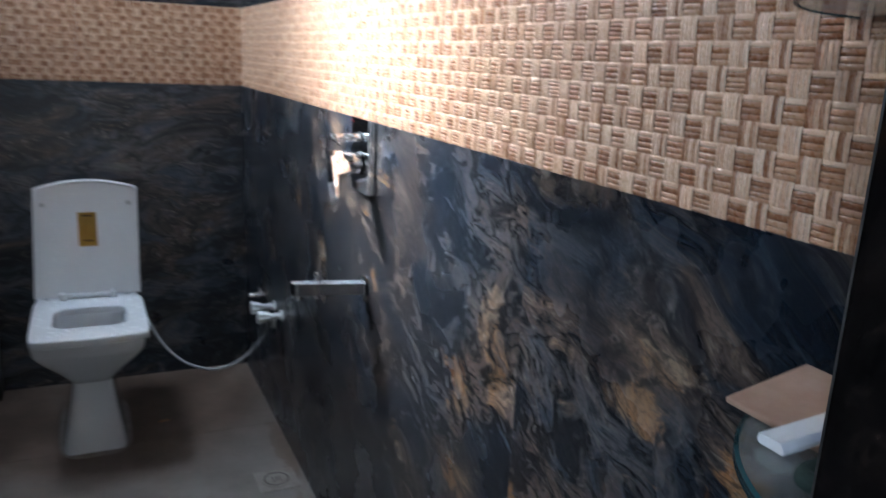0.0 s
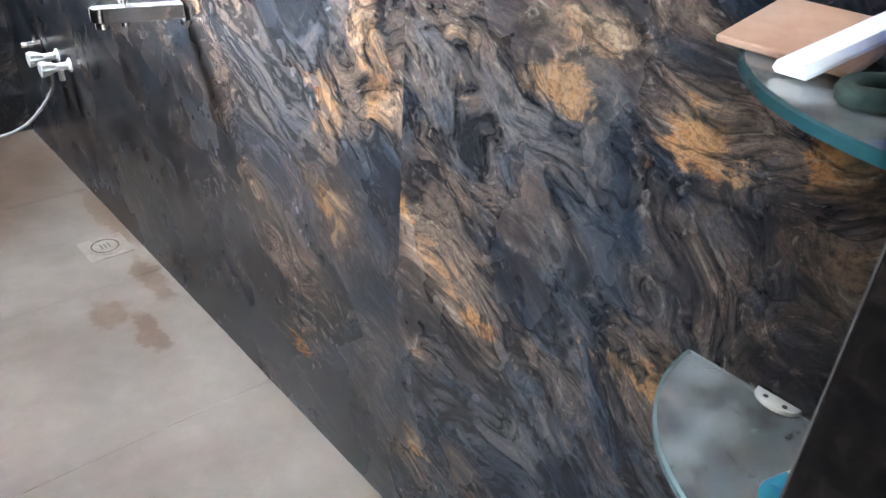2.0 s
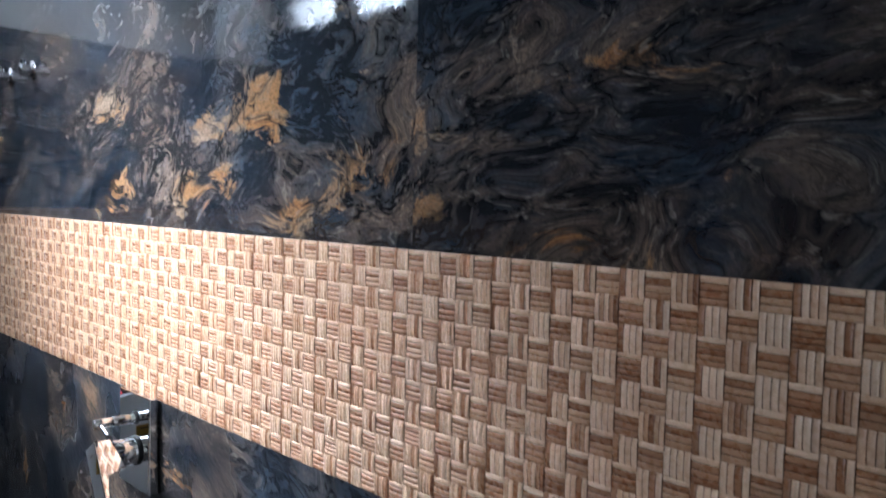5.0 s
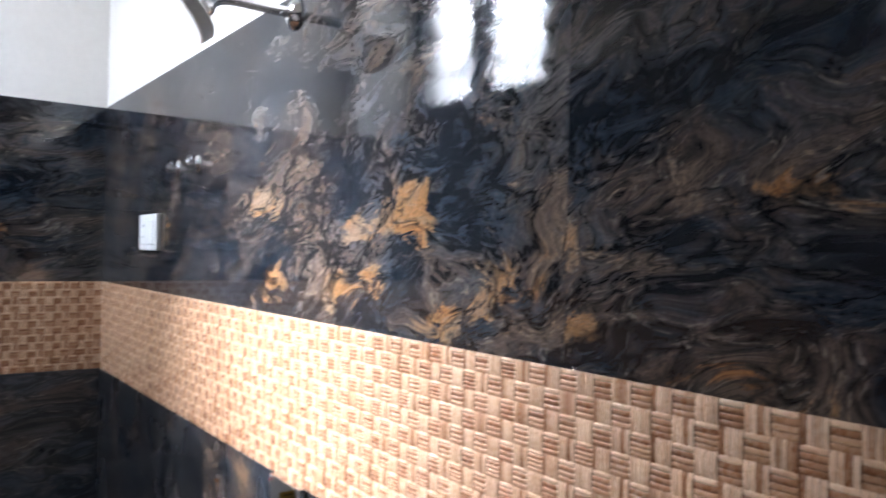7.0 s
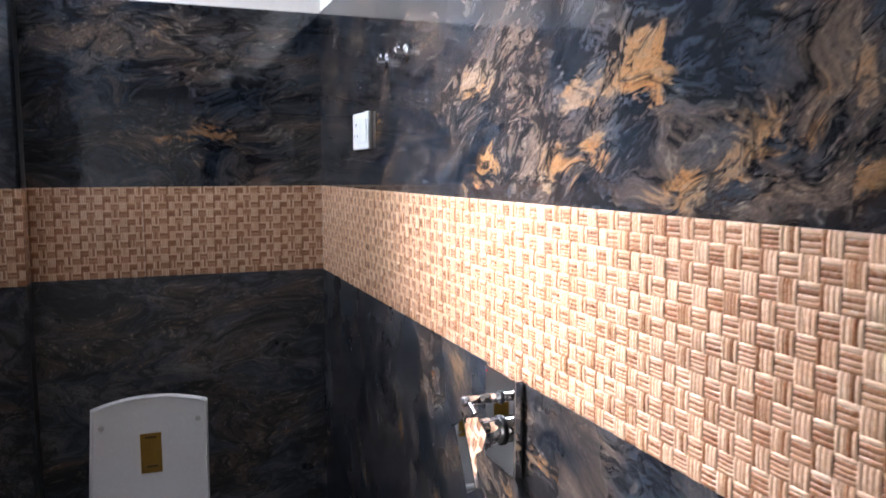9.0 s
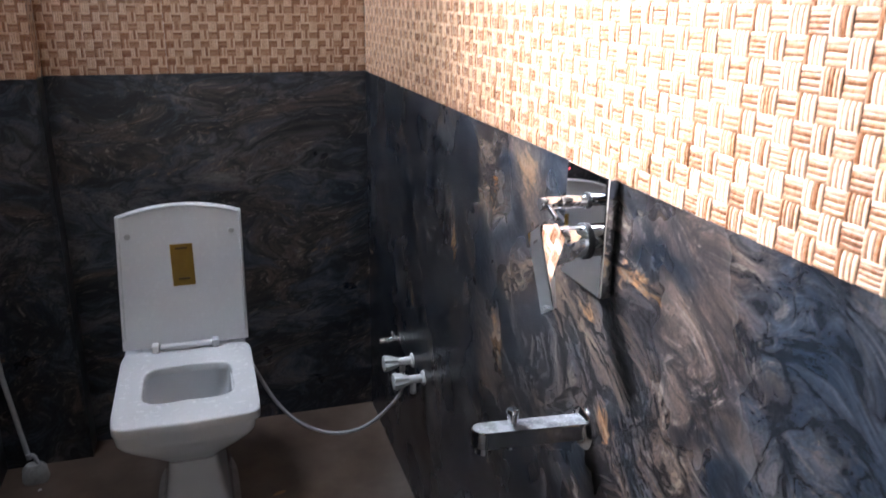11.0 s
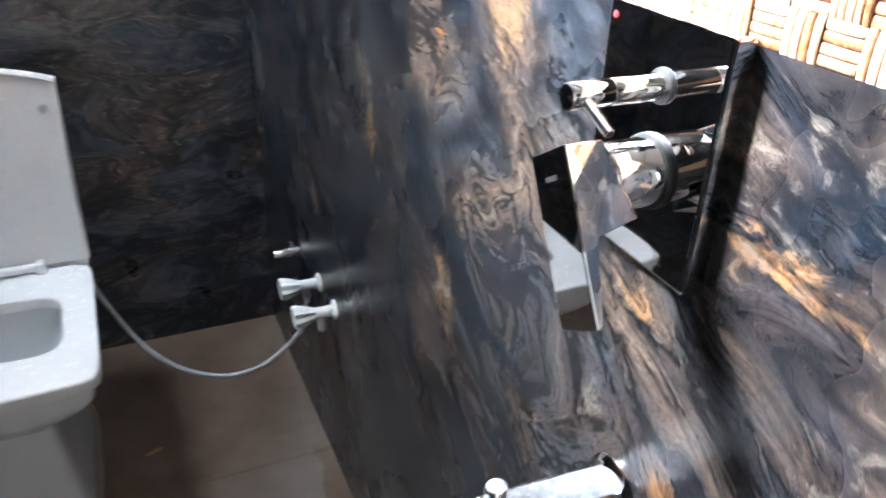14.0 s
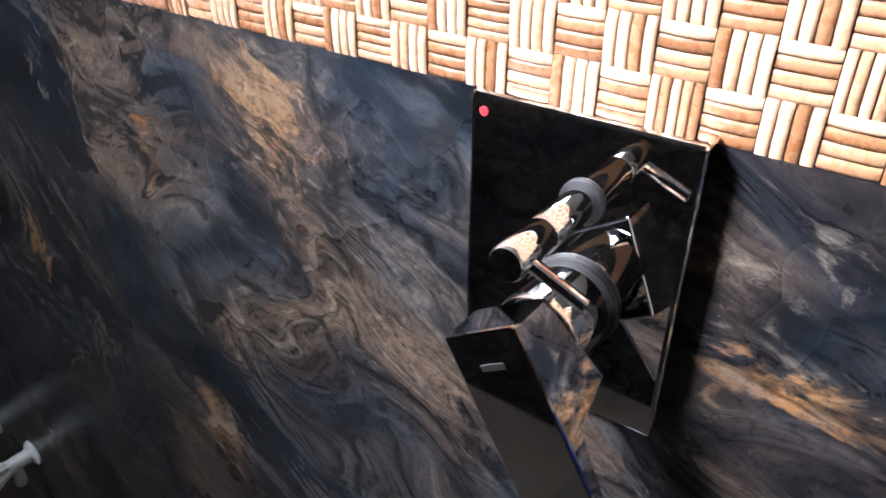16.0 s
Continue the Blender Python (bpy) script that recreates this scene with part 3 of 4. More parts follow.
part("nut", rod((-0.03, -0.572, 0.418), (-0.03, -0.572, 0.393), 0.0095, n=6), chrome, hose, "chrome hexagonal nut")

for y in (-0.83, -0.983):
    stub = thing("pipe_outlet", (0, y, 1.826), "short chrome water heater outlet on the tiles", "pipe outlet", "heater outlets")
    part("flange", lathe([(0.021, 0), (0.021, 0.003), (0.013, 0.007)], (0, y, 1.826), (-1, 0, 0)), chrome, stub, smooth=True)
    part("nipple", lathe([(0.0105, 0.006), (0.0105, 0.018), (0.0125, 0.019), (0.0125, 0.028), (0.008, 0.029), (0.008, 0.033)], (0, y, 1.826), (-1, 0, 0), 12), chrome, stub, smooth=True)
    part("spindle", rod((-0.022, y, 1.826), (-0.022, y, 1.846), 0.006, 0.006, 12), chrome, stub, smooth=True)

plate = thing("switch_plate", (0, -0.594, 1.615), "white modular switch and socket plate on dark tiles", "switch")
part("frame", box((-0.011, -0.679, 1.613), (0, -0.509, 1.715), 0.003, segments=2), white_plastic, plate)
part("switch", box((-0.0145, -0.665, 1.63), (-0.0108, -0.60, 1.698), 0.002), white_plastic, plate)
socket = part("socket", box((-0.013, -0.592, 1.63), (-0.0108, -0.523, 1.698), 0.001), white_plastic, plate)
for yy, zz, r in ((-0.557, 1.682, 0.0045), (-0.572, 1.651, 0.0035), (-0.542, 1.651, 0.0035)):
    part("hole", rod((-0.0134, yy, zz), (-0.0129, yy, zz), r, n=12), dark_slot, socket)

# ---- shower arm and head ----
shower = thing("shower", (0, -1.515, 2.062), "chrome overhead shower with short arm and round head", "shower")
part("flange", lathe([(0.030, 0), (0.030, 0.004), (0.02, 0.012), (0.012, 0.016)], (0, -1.515, 2.062), (-1, 0, 0)), chrome, shower, smooth=True)
part("arm", tube([(-0.004, -1.515, 2.062), (-0.06, -1.513, 2.063), (-0.12, -1.51, 2.064), (-0.148, -1.508, 2.058), (-0.160, -1.506, 2.043)], 0.0095, 16), chrome, shower, smooth=True)
part("ball_joint", lathe([(0.008, 0), (0.015, 0.006), (0.017, 0.014), (0.013, 0.022)], (-0.155, -1.506, 2.052), (-0.75, 0.1, -0.6)), chrome, shower, smooth=True)
head = part("head", lathe([(0.013, 0.018), (0.03, 0.026), (0.044, 0.03), (0.048, 0.034), (0.048, 0.056), (0.045, 0.059)], (-0.155, -1.506, 2.052), (-0.75, 0.1, -0.6), 40), white_plastic, shower, "pale round shower head", smooth=True)

# ---- concealed mixer with mirror plate ----
VY, AZ = -1.553, 1.105
mixer = thing("shower_mixer", (0, VY, 1.037), "chrome concealed shower mixer with mirror back plate and lever", "mixer")
part("back_plate", box((-0.018, -1.606, 1.036), (0, -1.486, 1.206), 0.0025, segments=2), mirror_chrome, mixer)
part("sticker_dot", rod((-0.0182, -1.494, 1.196), (-0.0186, -1.494, 1.196), 0.0025, n=16), red_film, mixer, "small red sticker dot")
part("diverter_collar", lathe([(0.0085, 0.017), (0.0116, 0.018), (0.0120, 0.0192), (0.0116, 0.0205), (0.0085, 0.0215)], (0, VY + 0.001, 1.163), (-1, 0, 0)), rubber, mixer, "black rubber collar", smooth=True)
knob = part("diverter_knob", lathe([(0.0088, 0.018), (0.0088, 0.058), (0.0085, 0.0584), (0.0088, 0.0588), (0.0088, 0.088), (0.0079, 0.0892), (0.0, 0.0894)], (0, VY + 0.001, 1.163), (-1, 0, 0)), chrome, mixer, smooth=True)
part("pin", rod((-0.079, VY - 0.006, 1.161), (-0.079, VY - 0.033, 1.150), 0.0035, n=16, bevel=0.001), chrome, knob)
part("barrel_collar", lathe([(0.023, 0.017), (0.0258, 0.018), (0.0263, 0.0200), (0.0258, 0.0220), (0.023, 0.023)], (0, VY, AZ), (-1, 0, 0), 40), rubber, mixer, "black rubber collar", smooth=True)
part("barrel", lathe([(0.0235, 0.018), (0.0235, 0.056), (0.0225, 0.058)], (0, VY, AZ), (-1, 0, 0), 48), chrome, mixer, smooth=True)
side = [(-0.092, AZ + 0.023), (-0.064, AZ + 0.023), (-0.048, AZ - 0.030), (-0.082, AZ - 0.036), (-0.088, AZ - 0.093), (-0.094, AZ - 0.094)]
bm = bmesh.new()
rows = [[bm.verts.new((x, VY + dy, z)) for x, z in side] for dy in (-0.022, 0.022)]
for k in range(6):
    bm.faces.new((rows[0][k], rows[0][(k + 1) % 6], rows[1][(k + 1) % 6], rows[1][k]))
bm.faces.new(rows[0]), bm.faces.new(rows[1][::-1])
bmesh.ops.bevel(bm, geom=bm.edges[:], offset=0.0015, segments=2, affect="EDGES", profile=0.5)
bm.transform(Matrix.Translation((0, VY, AZ)) @ Matrix.Rotation(radians(-32), 4, "X") @ Matrix.Translation((0, -VY, -AZ)))
lever = part("lever", bm, mirror_chrome, mixer)
bm = box((-0.0927, VY - 0.007, AZ + 0.003), (-0.0915, VY + 0.007, AZ + 0.0065), 0.0002)
bm.transform(Matrix.Translation((0, VY, AZ)) @ Matrix.Rotation(radians(-32), 4, "X") @ Matrix.Translation((0, -VY, -AZ)))
part("maker_mark", bm, steel, lever, "small grey maker's mark")

# ---- bath spout ----
SY, SZ = -1.56, 0.806
spout = thing("bath_spout", (0, SY, SZ), "wet chrome bath spout with pull-up button", "spout")
part("flange", lathe([(0.033, 0), (0.033, 0.003), (0.028, 0.007), (0.02, 0.008)], (0, SY, SZ), (-1, 0, 0), 40), chrome, spout, smooth=True)
bm = bmesh.new()
outline = [(0.0, 0.0185), (-0.165, 0.0175)] + [(-0.165 - 0.0175 * math.sin(a), 0.0175 * math.cos(a)) for a in [math.pi * k / 12 for k in range(1, 12)]] + [(-0.165, -0.0175), (0.0, -0.0185)]
rows = [[bm.verts.new((x, SY + dy * f, SZ + dz + 0.012 * (-x / 0.18))) for x, dy in outline] for dz, f in ((0.016, 1.0), (-0.011, 0.94))]
for k in range(len(outline)):
    j = (k + 1) % len(outline)
    bm.faces.new((rows[0][k], rows[0][j], rows[1][j], rows[1][k]))
bm.faces.new(rows[0]), bm.faces.new(rows[1][::-1])
bmesh.ops.bevel(bm, geom=bm.edges[:], offset=0.0015, segments=1, affect="EDGES")
part("body", bm, chrome_wet, spout, "water-spotted chrome body")
# thin pale sheet added to brighten the spout's top, standing in for its sheen
sheen = mottled("pale_top_sheen", (0.30, 0.315, 0.33), (0.05, 0.055, 0.06), 38, 0.25, 0.2, 0.0004, 220.0)
bm = bmesh.new()
inset = [(x + (0.0025 if x < -0.16 else -0.001), dy * 0.86) for x, dy in outline]
rows = [[bm.verts.new((x, SY + dy, SZ + 0.0161 + dz + 0.012 * (-x / 0.18))) for x, dy in inset] for dz in (0.0, 0.0003)]
for k in range(len(inset)):
    j = (k + 1) % len(inset)
    bm.faces.new((rows[0][k], rows[0][j], rows[1][j], rows[1][k]))
bm.faces.new(rows[1]), bm.faces.new(rows[0][::-1])
bmesh.ops.recalc_face_normals(bm, faces=bm.faces[:])
part("lime_film", bm, sheen, spout, "pale sheet added to brighten the top")
part("button", lathe([(0.006, 0.0), (0.006, 0.006), (0.0085, 0.007), (0.0085, 0.020), (0.0095, 0.021), (0.0095, 0.026), (0.008, 0.028)], (-0.118, SY, SZ + 0.023), (0, 0, 1), 24), chrome, spout, smooth=True)
part("aerator", rod((-0.163, SY, SZ - 0.002), (-0.163, SY, SZ - 0.012), 0.0125, n=24), chrome, spout, smooth=True)
part("outlet_boss", rod((-0.12, SY, SZ - 0.006), (-0.12, SY, SZ - 0.013), 0.008, n=20), chrome, spout, smooth=True)

# ---- toilet ----
TX = -0.610
toilet = thing("toilet", (TX, -0.42, 0), "white ceramic toilet with square seat and raised lid", "toilet")
rings = [ring_shape(TX - 0.005, cy, z, hx, hy, pw, 64) for z, cy, hx, hy, pw in (
    (0.0, -0.42, 0.100, 0.215, 8), (0.02, -0.42, 0.099, 0.214, 8), (0.10, -0.42, 0.084, 0.195, 8), (0.20, -0.42, 0.068, 0.176, 8), (0.242, -0.42, 0.063, 0.172, 8),
    (0.250, -0.425, 0.069, 0.181, 7), (0.28, -0.434, 0.089, 0.206, 6), (0.32, -0.446, 0.118, 0.241, 6), (0.36, -0.456, 0.144, 0.272, 8), (0.39, -0.463, 0.160, 0.290, 11), (0.408, -0.465, 0.167, 0.297, 13), (0.436, -0.465, 0.170, 0.298, 14),
    (0.440, -0.465, 0.166, 0.294, 14), (0.440, -0.56, 0.116, 0.135, 5), (0.425, -0.56, 0.112, 0.130, 5), (0.36, -0.56, 0.104, 0.120, 4), (0.28, -0.54, 0.07, 0.085, 3), (0.25, -0.52, 0.04, 0.05, 2))]
part("bowl", loft(rings), ceramic, toilet, smooth=True)
part("water", loft([ring_shape(TX - 0.005, -0.545, 0.30, 0.085, 0.1, 3.2)], cap_start=False), material("still_water", (0.8, 0.85, 0.87), 0.02, Transmission_Weight=0.7, IOR=1.33), toilet)


def ring_slab(outer, inner, z0, z1):
    bm = bmesh.new()
    a0 = [bm.verts.new((p.x, p.y, z0)) for p in outer]
    a1 = [bm.verts.new((p.x, p.y, z1)) for p in outer]
    b0 = [bm.verts.new((p.x, p.y, z0)) for p in inner]
    b1 = [bm.verts.new((p.x, p.y, z1)) for p in inner]
    n = len(outer)
    for k in range(n):
        j = (k + 1) % n
        for u, v in ((a0, a1), (a1, b1), (b1, b0), (b0, a0)):
            bm.faces.new((u[k], u[j], v[j], v[k]))
    sharp = [e for e in bm.edges if all(v in set(a1) for v in e.verts) or all(v in set(b1) for v in e.verts)]
    bmesh.ops.bevel(bm, geom=sharp, offset=0.006, segments=3, affect="EDGES", profile=0.5)
    return bm


outer = ring_shape(TX, -0.558, 0, 0.174, 0.207, 16, 64)
for p in outer:
    if p.y < -0.6:
        p.y -= 0.012 * (1 - ((p.x - TX) / 0.174) ** 2)
inner = ring_shape(TX + 0.003, -0.563, 0, 0.112, 0.100, 5, 64)
part("seat", ring_slab(outer, inner, 0.441, 0.464), seat_plastic, toilet, smooth=True)
part("hinge", rod((TX - 0.07, -0.358, 0.476), (TX + 0.07, -0.358, 0.476), 0.009, n=16, bevel=0.002), seat_plastic, toilet, smooth=True)
for dx in (-0.085, 0.078):
    part("hinge_block", box((TX + dx - 0.009, -0.372, 0.463), (TX + dx + 0.011, -0.345, 0.488), 0.004, segments=2), seat_plastic, toilet)
outline = [(-0.172, 0.468), (0.172, 0.468), (0.172, 0.5)] + [(0.166 - 0.332 * k / 16, 0.850 + 0.028 * (1 - (1 - k / 8) ** 2)) for k in range(17)] + [(-0.172, 0.5)]
bm = bmesh.new()
rows = [[bm.verts.new((TX + 0.012 * (z - 0.468) / 0.4 + x, -0.338 + dy + 0.03 * (z - 0.468) / 0.4, z)) for x, z in outline] for dy in (0.0, 0.018)]
n = len(outline)
for k in range(n):
    j = (k + 1) % n
    bm.faces.new((rows[0][k], rows[0][j], rows[1][j], rows[1][k]))
bm.faces.new(rows[0]), bm.faces.new(rows[1][::-1])
bmesh.ops.bevel(bm, geom=[e for e in bm.edges if len(e.link_faces) == 2 and e.calc_face_angle(0) > 0.6], offset=0.004, segments=3, affect="EDGES", profile=0.5)
lid = part("lid", bm, seat_plastic, toilet, smooth=True)


def on_lid(x, z, lift):
    """A place on the lid's inner face."""
    return Vector((TX + 0.012 * (z - 0.468) / 0.4 + x, -0.338 - lift + 0.03 * (z - 0.468) / 0.4, z))


edge = [on_lid(x * 0.965, z - 0.004, 0.001) for x, z in outline[2:]]
part("lid_rim", tube(edge, 0.004, 8, steps=1), seat_plastic, lid, smooth=True)
for x in (-0.137, 0.137):
    a = on_lid(x, 0.795, 0)
    part("buffer", lathe([(0.008, 0), (0.008, 0.004), (0.006, 0.006)], a, (0, -1, 0), 20), off_white, lid, smooth=True)
sheet = bmesh.new()
sheet.faces.new([sheet.verts.new(p) for p in (on_lid(-0.026, 0.645, 0.001), on_lid(0.034, 0.645, 0.001), on_lid(0.030, 0.765, 0.001), on_lid(-0.030, 0.765, 0.001))])
bmesh.ops.solidify(sheet, geom=sheet.faces[:], thickness=0.0006)
sticker = part("sticker", sheet, gold_foil, lid, "gold foil sticker")
for z0, x0, x1 in ((0.75, -0.016, 0.016), (0.662, -0.010, 0.020)):
    part("print_bar", box(on_lid(x0, z0, 0.0024), on_lid(x1, z0 + 0.006, 0.0014)), brown_ink, sticker)
part("caulk", loft([ring_shape(TX - 0.005, -0.42, 0.0, 0.118, 0.235, 4), ring_shape(TX - 0.005, -0.42, 0.006, 0.108, 0.224, 4.5), ring_shape(TX - 0.005, -0.42, 0.007, 0.1, 0.215, 5)]), cement, toilet, "grey cement bed")

# ---- toilet brush ----
brush = thing("toilet_brush", (-1.10, -0.17, 0), "pale grey plastic toilet brush leaning in the corner", "toilet brush")
foot, top = Vector((-1.105, -0.172, 0.07)), Vector((-1.165, -0.118, 0.44))
part("handle", tube([foot, foot.lerp(top, 0.35), foot.lerp(top, 0.7), top], 0.0075, 10), grey_plastic, brush, smooth=True)
part("grip", rod(foot.lerp(top, 0.74), foot.lerp(top, 1.02), 0.008, 0.013, 12, bevel=0.003), grey_plastic, brush, smooth=True)
part("neck", tube([foot + Vector((-0.005, 0, 0.015)), (-1.09, -0.18, 0.085), (-1.078, -0.186, 0.05), (-1.08, -0.188, 0.02)], 0.006, 8), grey_plastic, brush, smooth=True)
part("bristles", loft([ring_shape(-1.092, -0.185, z, hx, hy, 3, 24) for z, hx, hy in ((0.0, 0.034, 0.022), (0.01, 0.038, 0.026), (0.045, 0.034, 0.024), (0.06, 0.022, 0.016))]), bristle, brush, smooth=True)

# ---- floor fittings and litter ----
drain = thing("floor_drain", (-0.09, -1.0, 0), "square floor drain with round grate", "drain")
part("frame", box((-0.155, -1.063, -0.006), (-0.028, -0.937, 0.0025), 0.001), drain_stone, drain, "worn beige frame")
part("cover", lathe([(0.048, 0.0), (0.048, 0.002), (0.044, 0.003)], (-0.092, -1.0, 0.0022), (0, 0, 1), 32), drain_stone, drain, smooth=True)
bm = bmesh.new()
rows = [[bm.verts.new((-0.092 + r * math.cos(2 * math.pi * k / 40), -1.0 + r * math.sin(2 * math.pi * k / 40), z)) for k in range(40)] for r, z in ((0.040, 0.0048), (0.040, 0.0058), (0.035, 0.0058), (0.035, 0.0048))]
for a, b in zip(rows, rows[1:] + rows[:1]):
    for k in range(40):
        bm.faces.new((a[k], a[(k + 1) % 40], b[(k + 1) % 40], b[k]))
part("grate_ring", bm, drain_slot, drain, "dark ring slot")
for x in (-0.103, -0.092, -0.081):
    part("slot", box((x - 0.002, -1.014, 0.005), (x + 0.002, -0.986, 0.0056)), drain_slot, drain)


def scrap(place, w, d, turn, mat, label):
    bm = bmesh.new()
    n = 8
    rows = []
    for k in range(n):
        a = 2 * math.pi * k / n
        r = 1 + 0.3 * noise.noise(Vector((place[0] * 9 + math.cos(a), place[1] * 9 + math.sin(a), 0)))
        rows.append((w * r * math.cos(a), d * r * math.sin(a)))
    low = [bm.verts.new((x, y, 0.0003)) for x, y in rows]
    up = [bm.verts.new((x * 0.9, y * 0.9, 0.003 + 0.002 * math.sin(3 * k))) for k, (x, y) in enumerate(rows)]
    for k in range(n):
        bm.faces.new((low[k], low[(k + 1) % n], up[(k + 1) % n], up[k]))
    bm.faces.new(up), bm.faces.new(low[::-1])
    bm.transform(Matrix.Translation(place) @ Matrix.Rotation(turn, 4, "Z"))
    return solid("scrap", bm, mat, label, "litter", group="bits of litter on the floor")


scrap((-0.385, -0.46, 0), 0.02, 0.006, 0.3, tan_scrap, "small tan scrap lying on the floor")
scrap((-1.075, -0.24, 0), 0.006, 0.004, 0.5, paper, "tiny white paper scrap on the floor")

# ---- corner shelves of glass ----
def corner_shelf(z, radius, label, edge_mat):
    shelf = thing("corner_shelf", (0, L, z), label, "shelf", "glass corner shelves")
    n = 28
    arc = [(-radius * math.sin(math.pi / 2 * k / n), L + radius * math.cos(math.pi / 2 * k / n)) for k in range(n + 1)]
    line = [(-0.002, L + 0.002)] + [(min(x, -0.002), max(y, L + 0.002)) for x, y in arc]
    bm = bmesh.new()
    rows = [[bm.verts.new((x, y, zz)) for x, y in line] for zz in (z - 0.008, z)]
    m = len(line)
    for k in range(m):
        bm.faces.new((rows[0][k], rows[0][(k + 1) % m], rows[1][(k + 1) % m], rows[1][k]))
    bm.faces.new(rows[0][::-1]), bm.faces.new(rows[1])
    part("glass", bm, shelf_glass, shelf)
    bm = bmesh.new()
    strip = [[bm.verts.new((-(radius + dr) * math.sin(math.pi / 2 * (k + 0.3) / (n + 0.6)), L + (radius + dr) * math.cos(math.pi / 2 * (k + 0.3) / (n + 0.6)), zz)) for k in range(n + 1)] for dr, zz in ((0.0004, z - 0.009), (0.0035, z - 0.008), (0.0035, z - 0.001), (0.0004, z + 0.0005))]
    for a, b in zip(strip, strip[1:]):
        for k in range(n):
            bm.faces.new((a[k], a[k + 1], b[k + 1], b[k]))
    bmesh.ops.solidify(bm, geom=bm.faces[:], thickness=-0.0008)
    part("polished_edge", bm, edge_mat, shelf, "green polished glass edge")
    for side in (0, 1):
        bm = bmesh.new()
        half = [(0.024 * math.cos(math.pi * k / 12), 0.018 * math.sin(math.pi * k / 12)) for k in range(13)]
        low = [bm.verts.new((-b - 0.002, L + 0.095 + a, z + 0.0006)) for a, b in half]
        up = [bm.verts.new((-b * 0.93 - 0.002, L + 0.095 + a * 0.95, z + 0.0052)) for a, b in half]
        for k in range(13):
            bm.faces.new((low[k], low[(k + 1) % 13], up[(k + 1) % 13], up[k]))
        bm.faces.new(up), bm.faces.new(low[::-1])
        if side:
            bm.transform(Matrix.Translation((0, L, 0)) @ Matrix(((0, -1, 0, 0), (-1, 0, 0, 0), (0, 0, 1, 0), (0, 0, 0, 1))) @ Matrix.Translation((0, -L, 0)))
        clip = part("bracket", bm, off_white, shelf, "white half-round bracket")
        for d in (-0.01, 0.01):
            c = Vector((-0.011, L + 0.095 + d, z + 0.0054))
            if side:
                c = Vector((-(L + 0.095 + d - L), L + 0.011, z + 0.0054))
            part("screw_hole", rod(c, c + Vector((0, 0, 0.0005)), 0.0028, n=10), dark_slot, clip)
    return shelf


corner_shelf(0.728, 0.195, "quarter-round clear glass corner shelf with water drops", pale_glass_edge)
corner_shelf(1.07, 0.2, "quarter-round clear glass corner shelf holding odds and ends", teal_glass_edge)
corner_shelf(1.40, 0.205, "quarter-round clear glass corner shelf in the corner", teal_glass_edge)

random.seed(5)
bm = bmesh.new()
for k in range(16):
    r, a = 0.05 + 0.12 * random.random(), radians(20 + 55 * random.random())
    s = 0.001 + 0.0018 * random.random()
    m = Matrix.Translation((-r * math.sin(a), L + r * math.cos(a), 0.7285)) @ Matrix.Diagonal((s * random.uniform(1, 2), s, s * 0.45, 1))
    bmesh.ops.create_icosphere(bm, subdivisions=2, radius=1, matrix=m)
tagged(new("water_drops", mesh_from(bm, "water_drops", material("water", (1, 1, 1), 0.0, Transmission_Weight=1.0, IOR=1.33), True)), "clear water drops standing on the glass shelf", "water", kind="stuff")

# things on the shelves
SH = 1.0706
TILT = Matrix.Translation((-0.098, 0, SH + 0.001)) @ Matrix.Rotation(radians(-11), 4, "Y") @ Matrix.Translation((0.098, 0, 0))
bm = box((-0.098, -2.872, 0), (-0.003, -2.768, 0.006), 0.0012)
bm.transform(TILT)
solid("board_offcut", bm, cardboard, "dusty brown board offcut leaning on the glass shelf", "board")
bm = bmesh.new()
prof = [(-0.012, 0.0), (0.010, 0.0), (0.0125, 0.003), (0.010, 0.009), (-0.010, 0.010), (-0.013, 0.004)]
rows = [[bm.verts.new((t, y - 0.15 * t, z)) for y, z in prof] for t in (-0.065, -0.02, 0.02, 0.057)]
for a, b in zip(rows, rows[1:]):
    for k in range(6):
        bm.faces.new((a[k], a[(k + 1) % 6], b[(k + 1) % 6], b[k]))
bm.faces.new(rows[0][::-1]), bm.faces.new(rows[-1])
bm.transform(TILT @ Matrix.Translation((-0.062, -2.853, 0.0062)))
solid("paper_strip", bm, paper, "folded strip of white paper lying on the board", "paper", smooth=True)
bm = tube([(-0.07, -2.945, SH + 0.0075), (-0.11, -2.93, SH + 0.0075), (-0.14, -2.91, SH + 0.0075), (-0.148, -2.892, SH + 0.0075), (-0.13, -2.886, SH + 0.009), (-0.105, -2.897, SH + 0.0075), (-0.08, -2.912, SH + 0.0075)], 0.0075, 10)
solid("knitted_cord", bm, knit, "dark green knitted cord coiled on the shelf", "cord", smooth=True)
bottle = thing("bottle", (-0.036, -2.909, SH), "tall blue plastic bottle standing on the glass shelf", "bottle")
part("body", lathe([(0.026, 0), (0.029, 0.004), (0.029, 0.17), (0.024, 0.19), (0.013, 0.205), (0.012, 0.215)], (-0.036, -2.909, SH), (0, 0, 1), 28), blue_plastic, bottle, smooth=True)
part("cap", lathe([(0.014, 0.212), (0.0145, 0.215), (0.0145, 0.238), (0.012, 0.24)], (-0.036, -2.909, SH), (0, 0, 1), 20), white_plastic, bottle, "white screw cap", smooth=True)
tubeob = thing("soap_tube", (-0.13, -2.94, 0.7286), "white and teal plastic tube lying on the shelf", "tube")
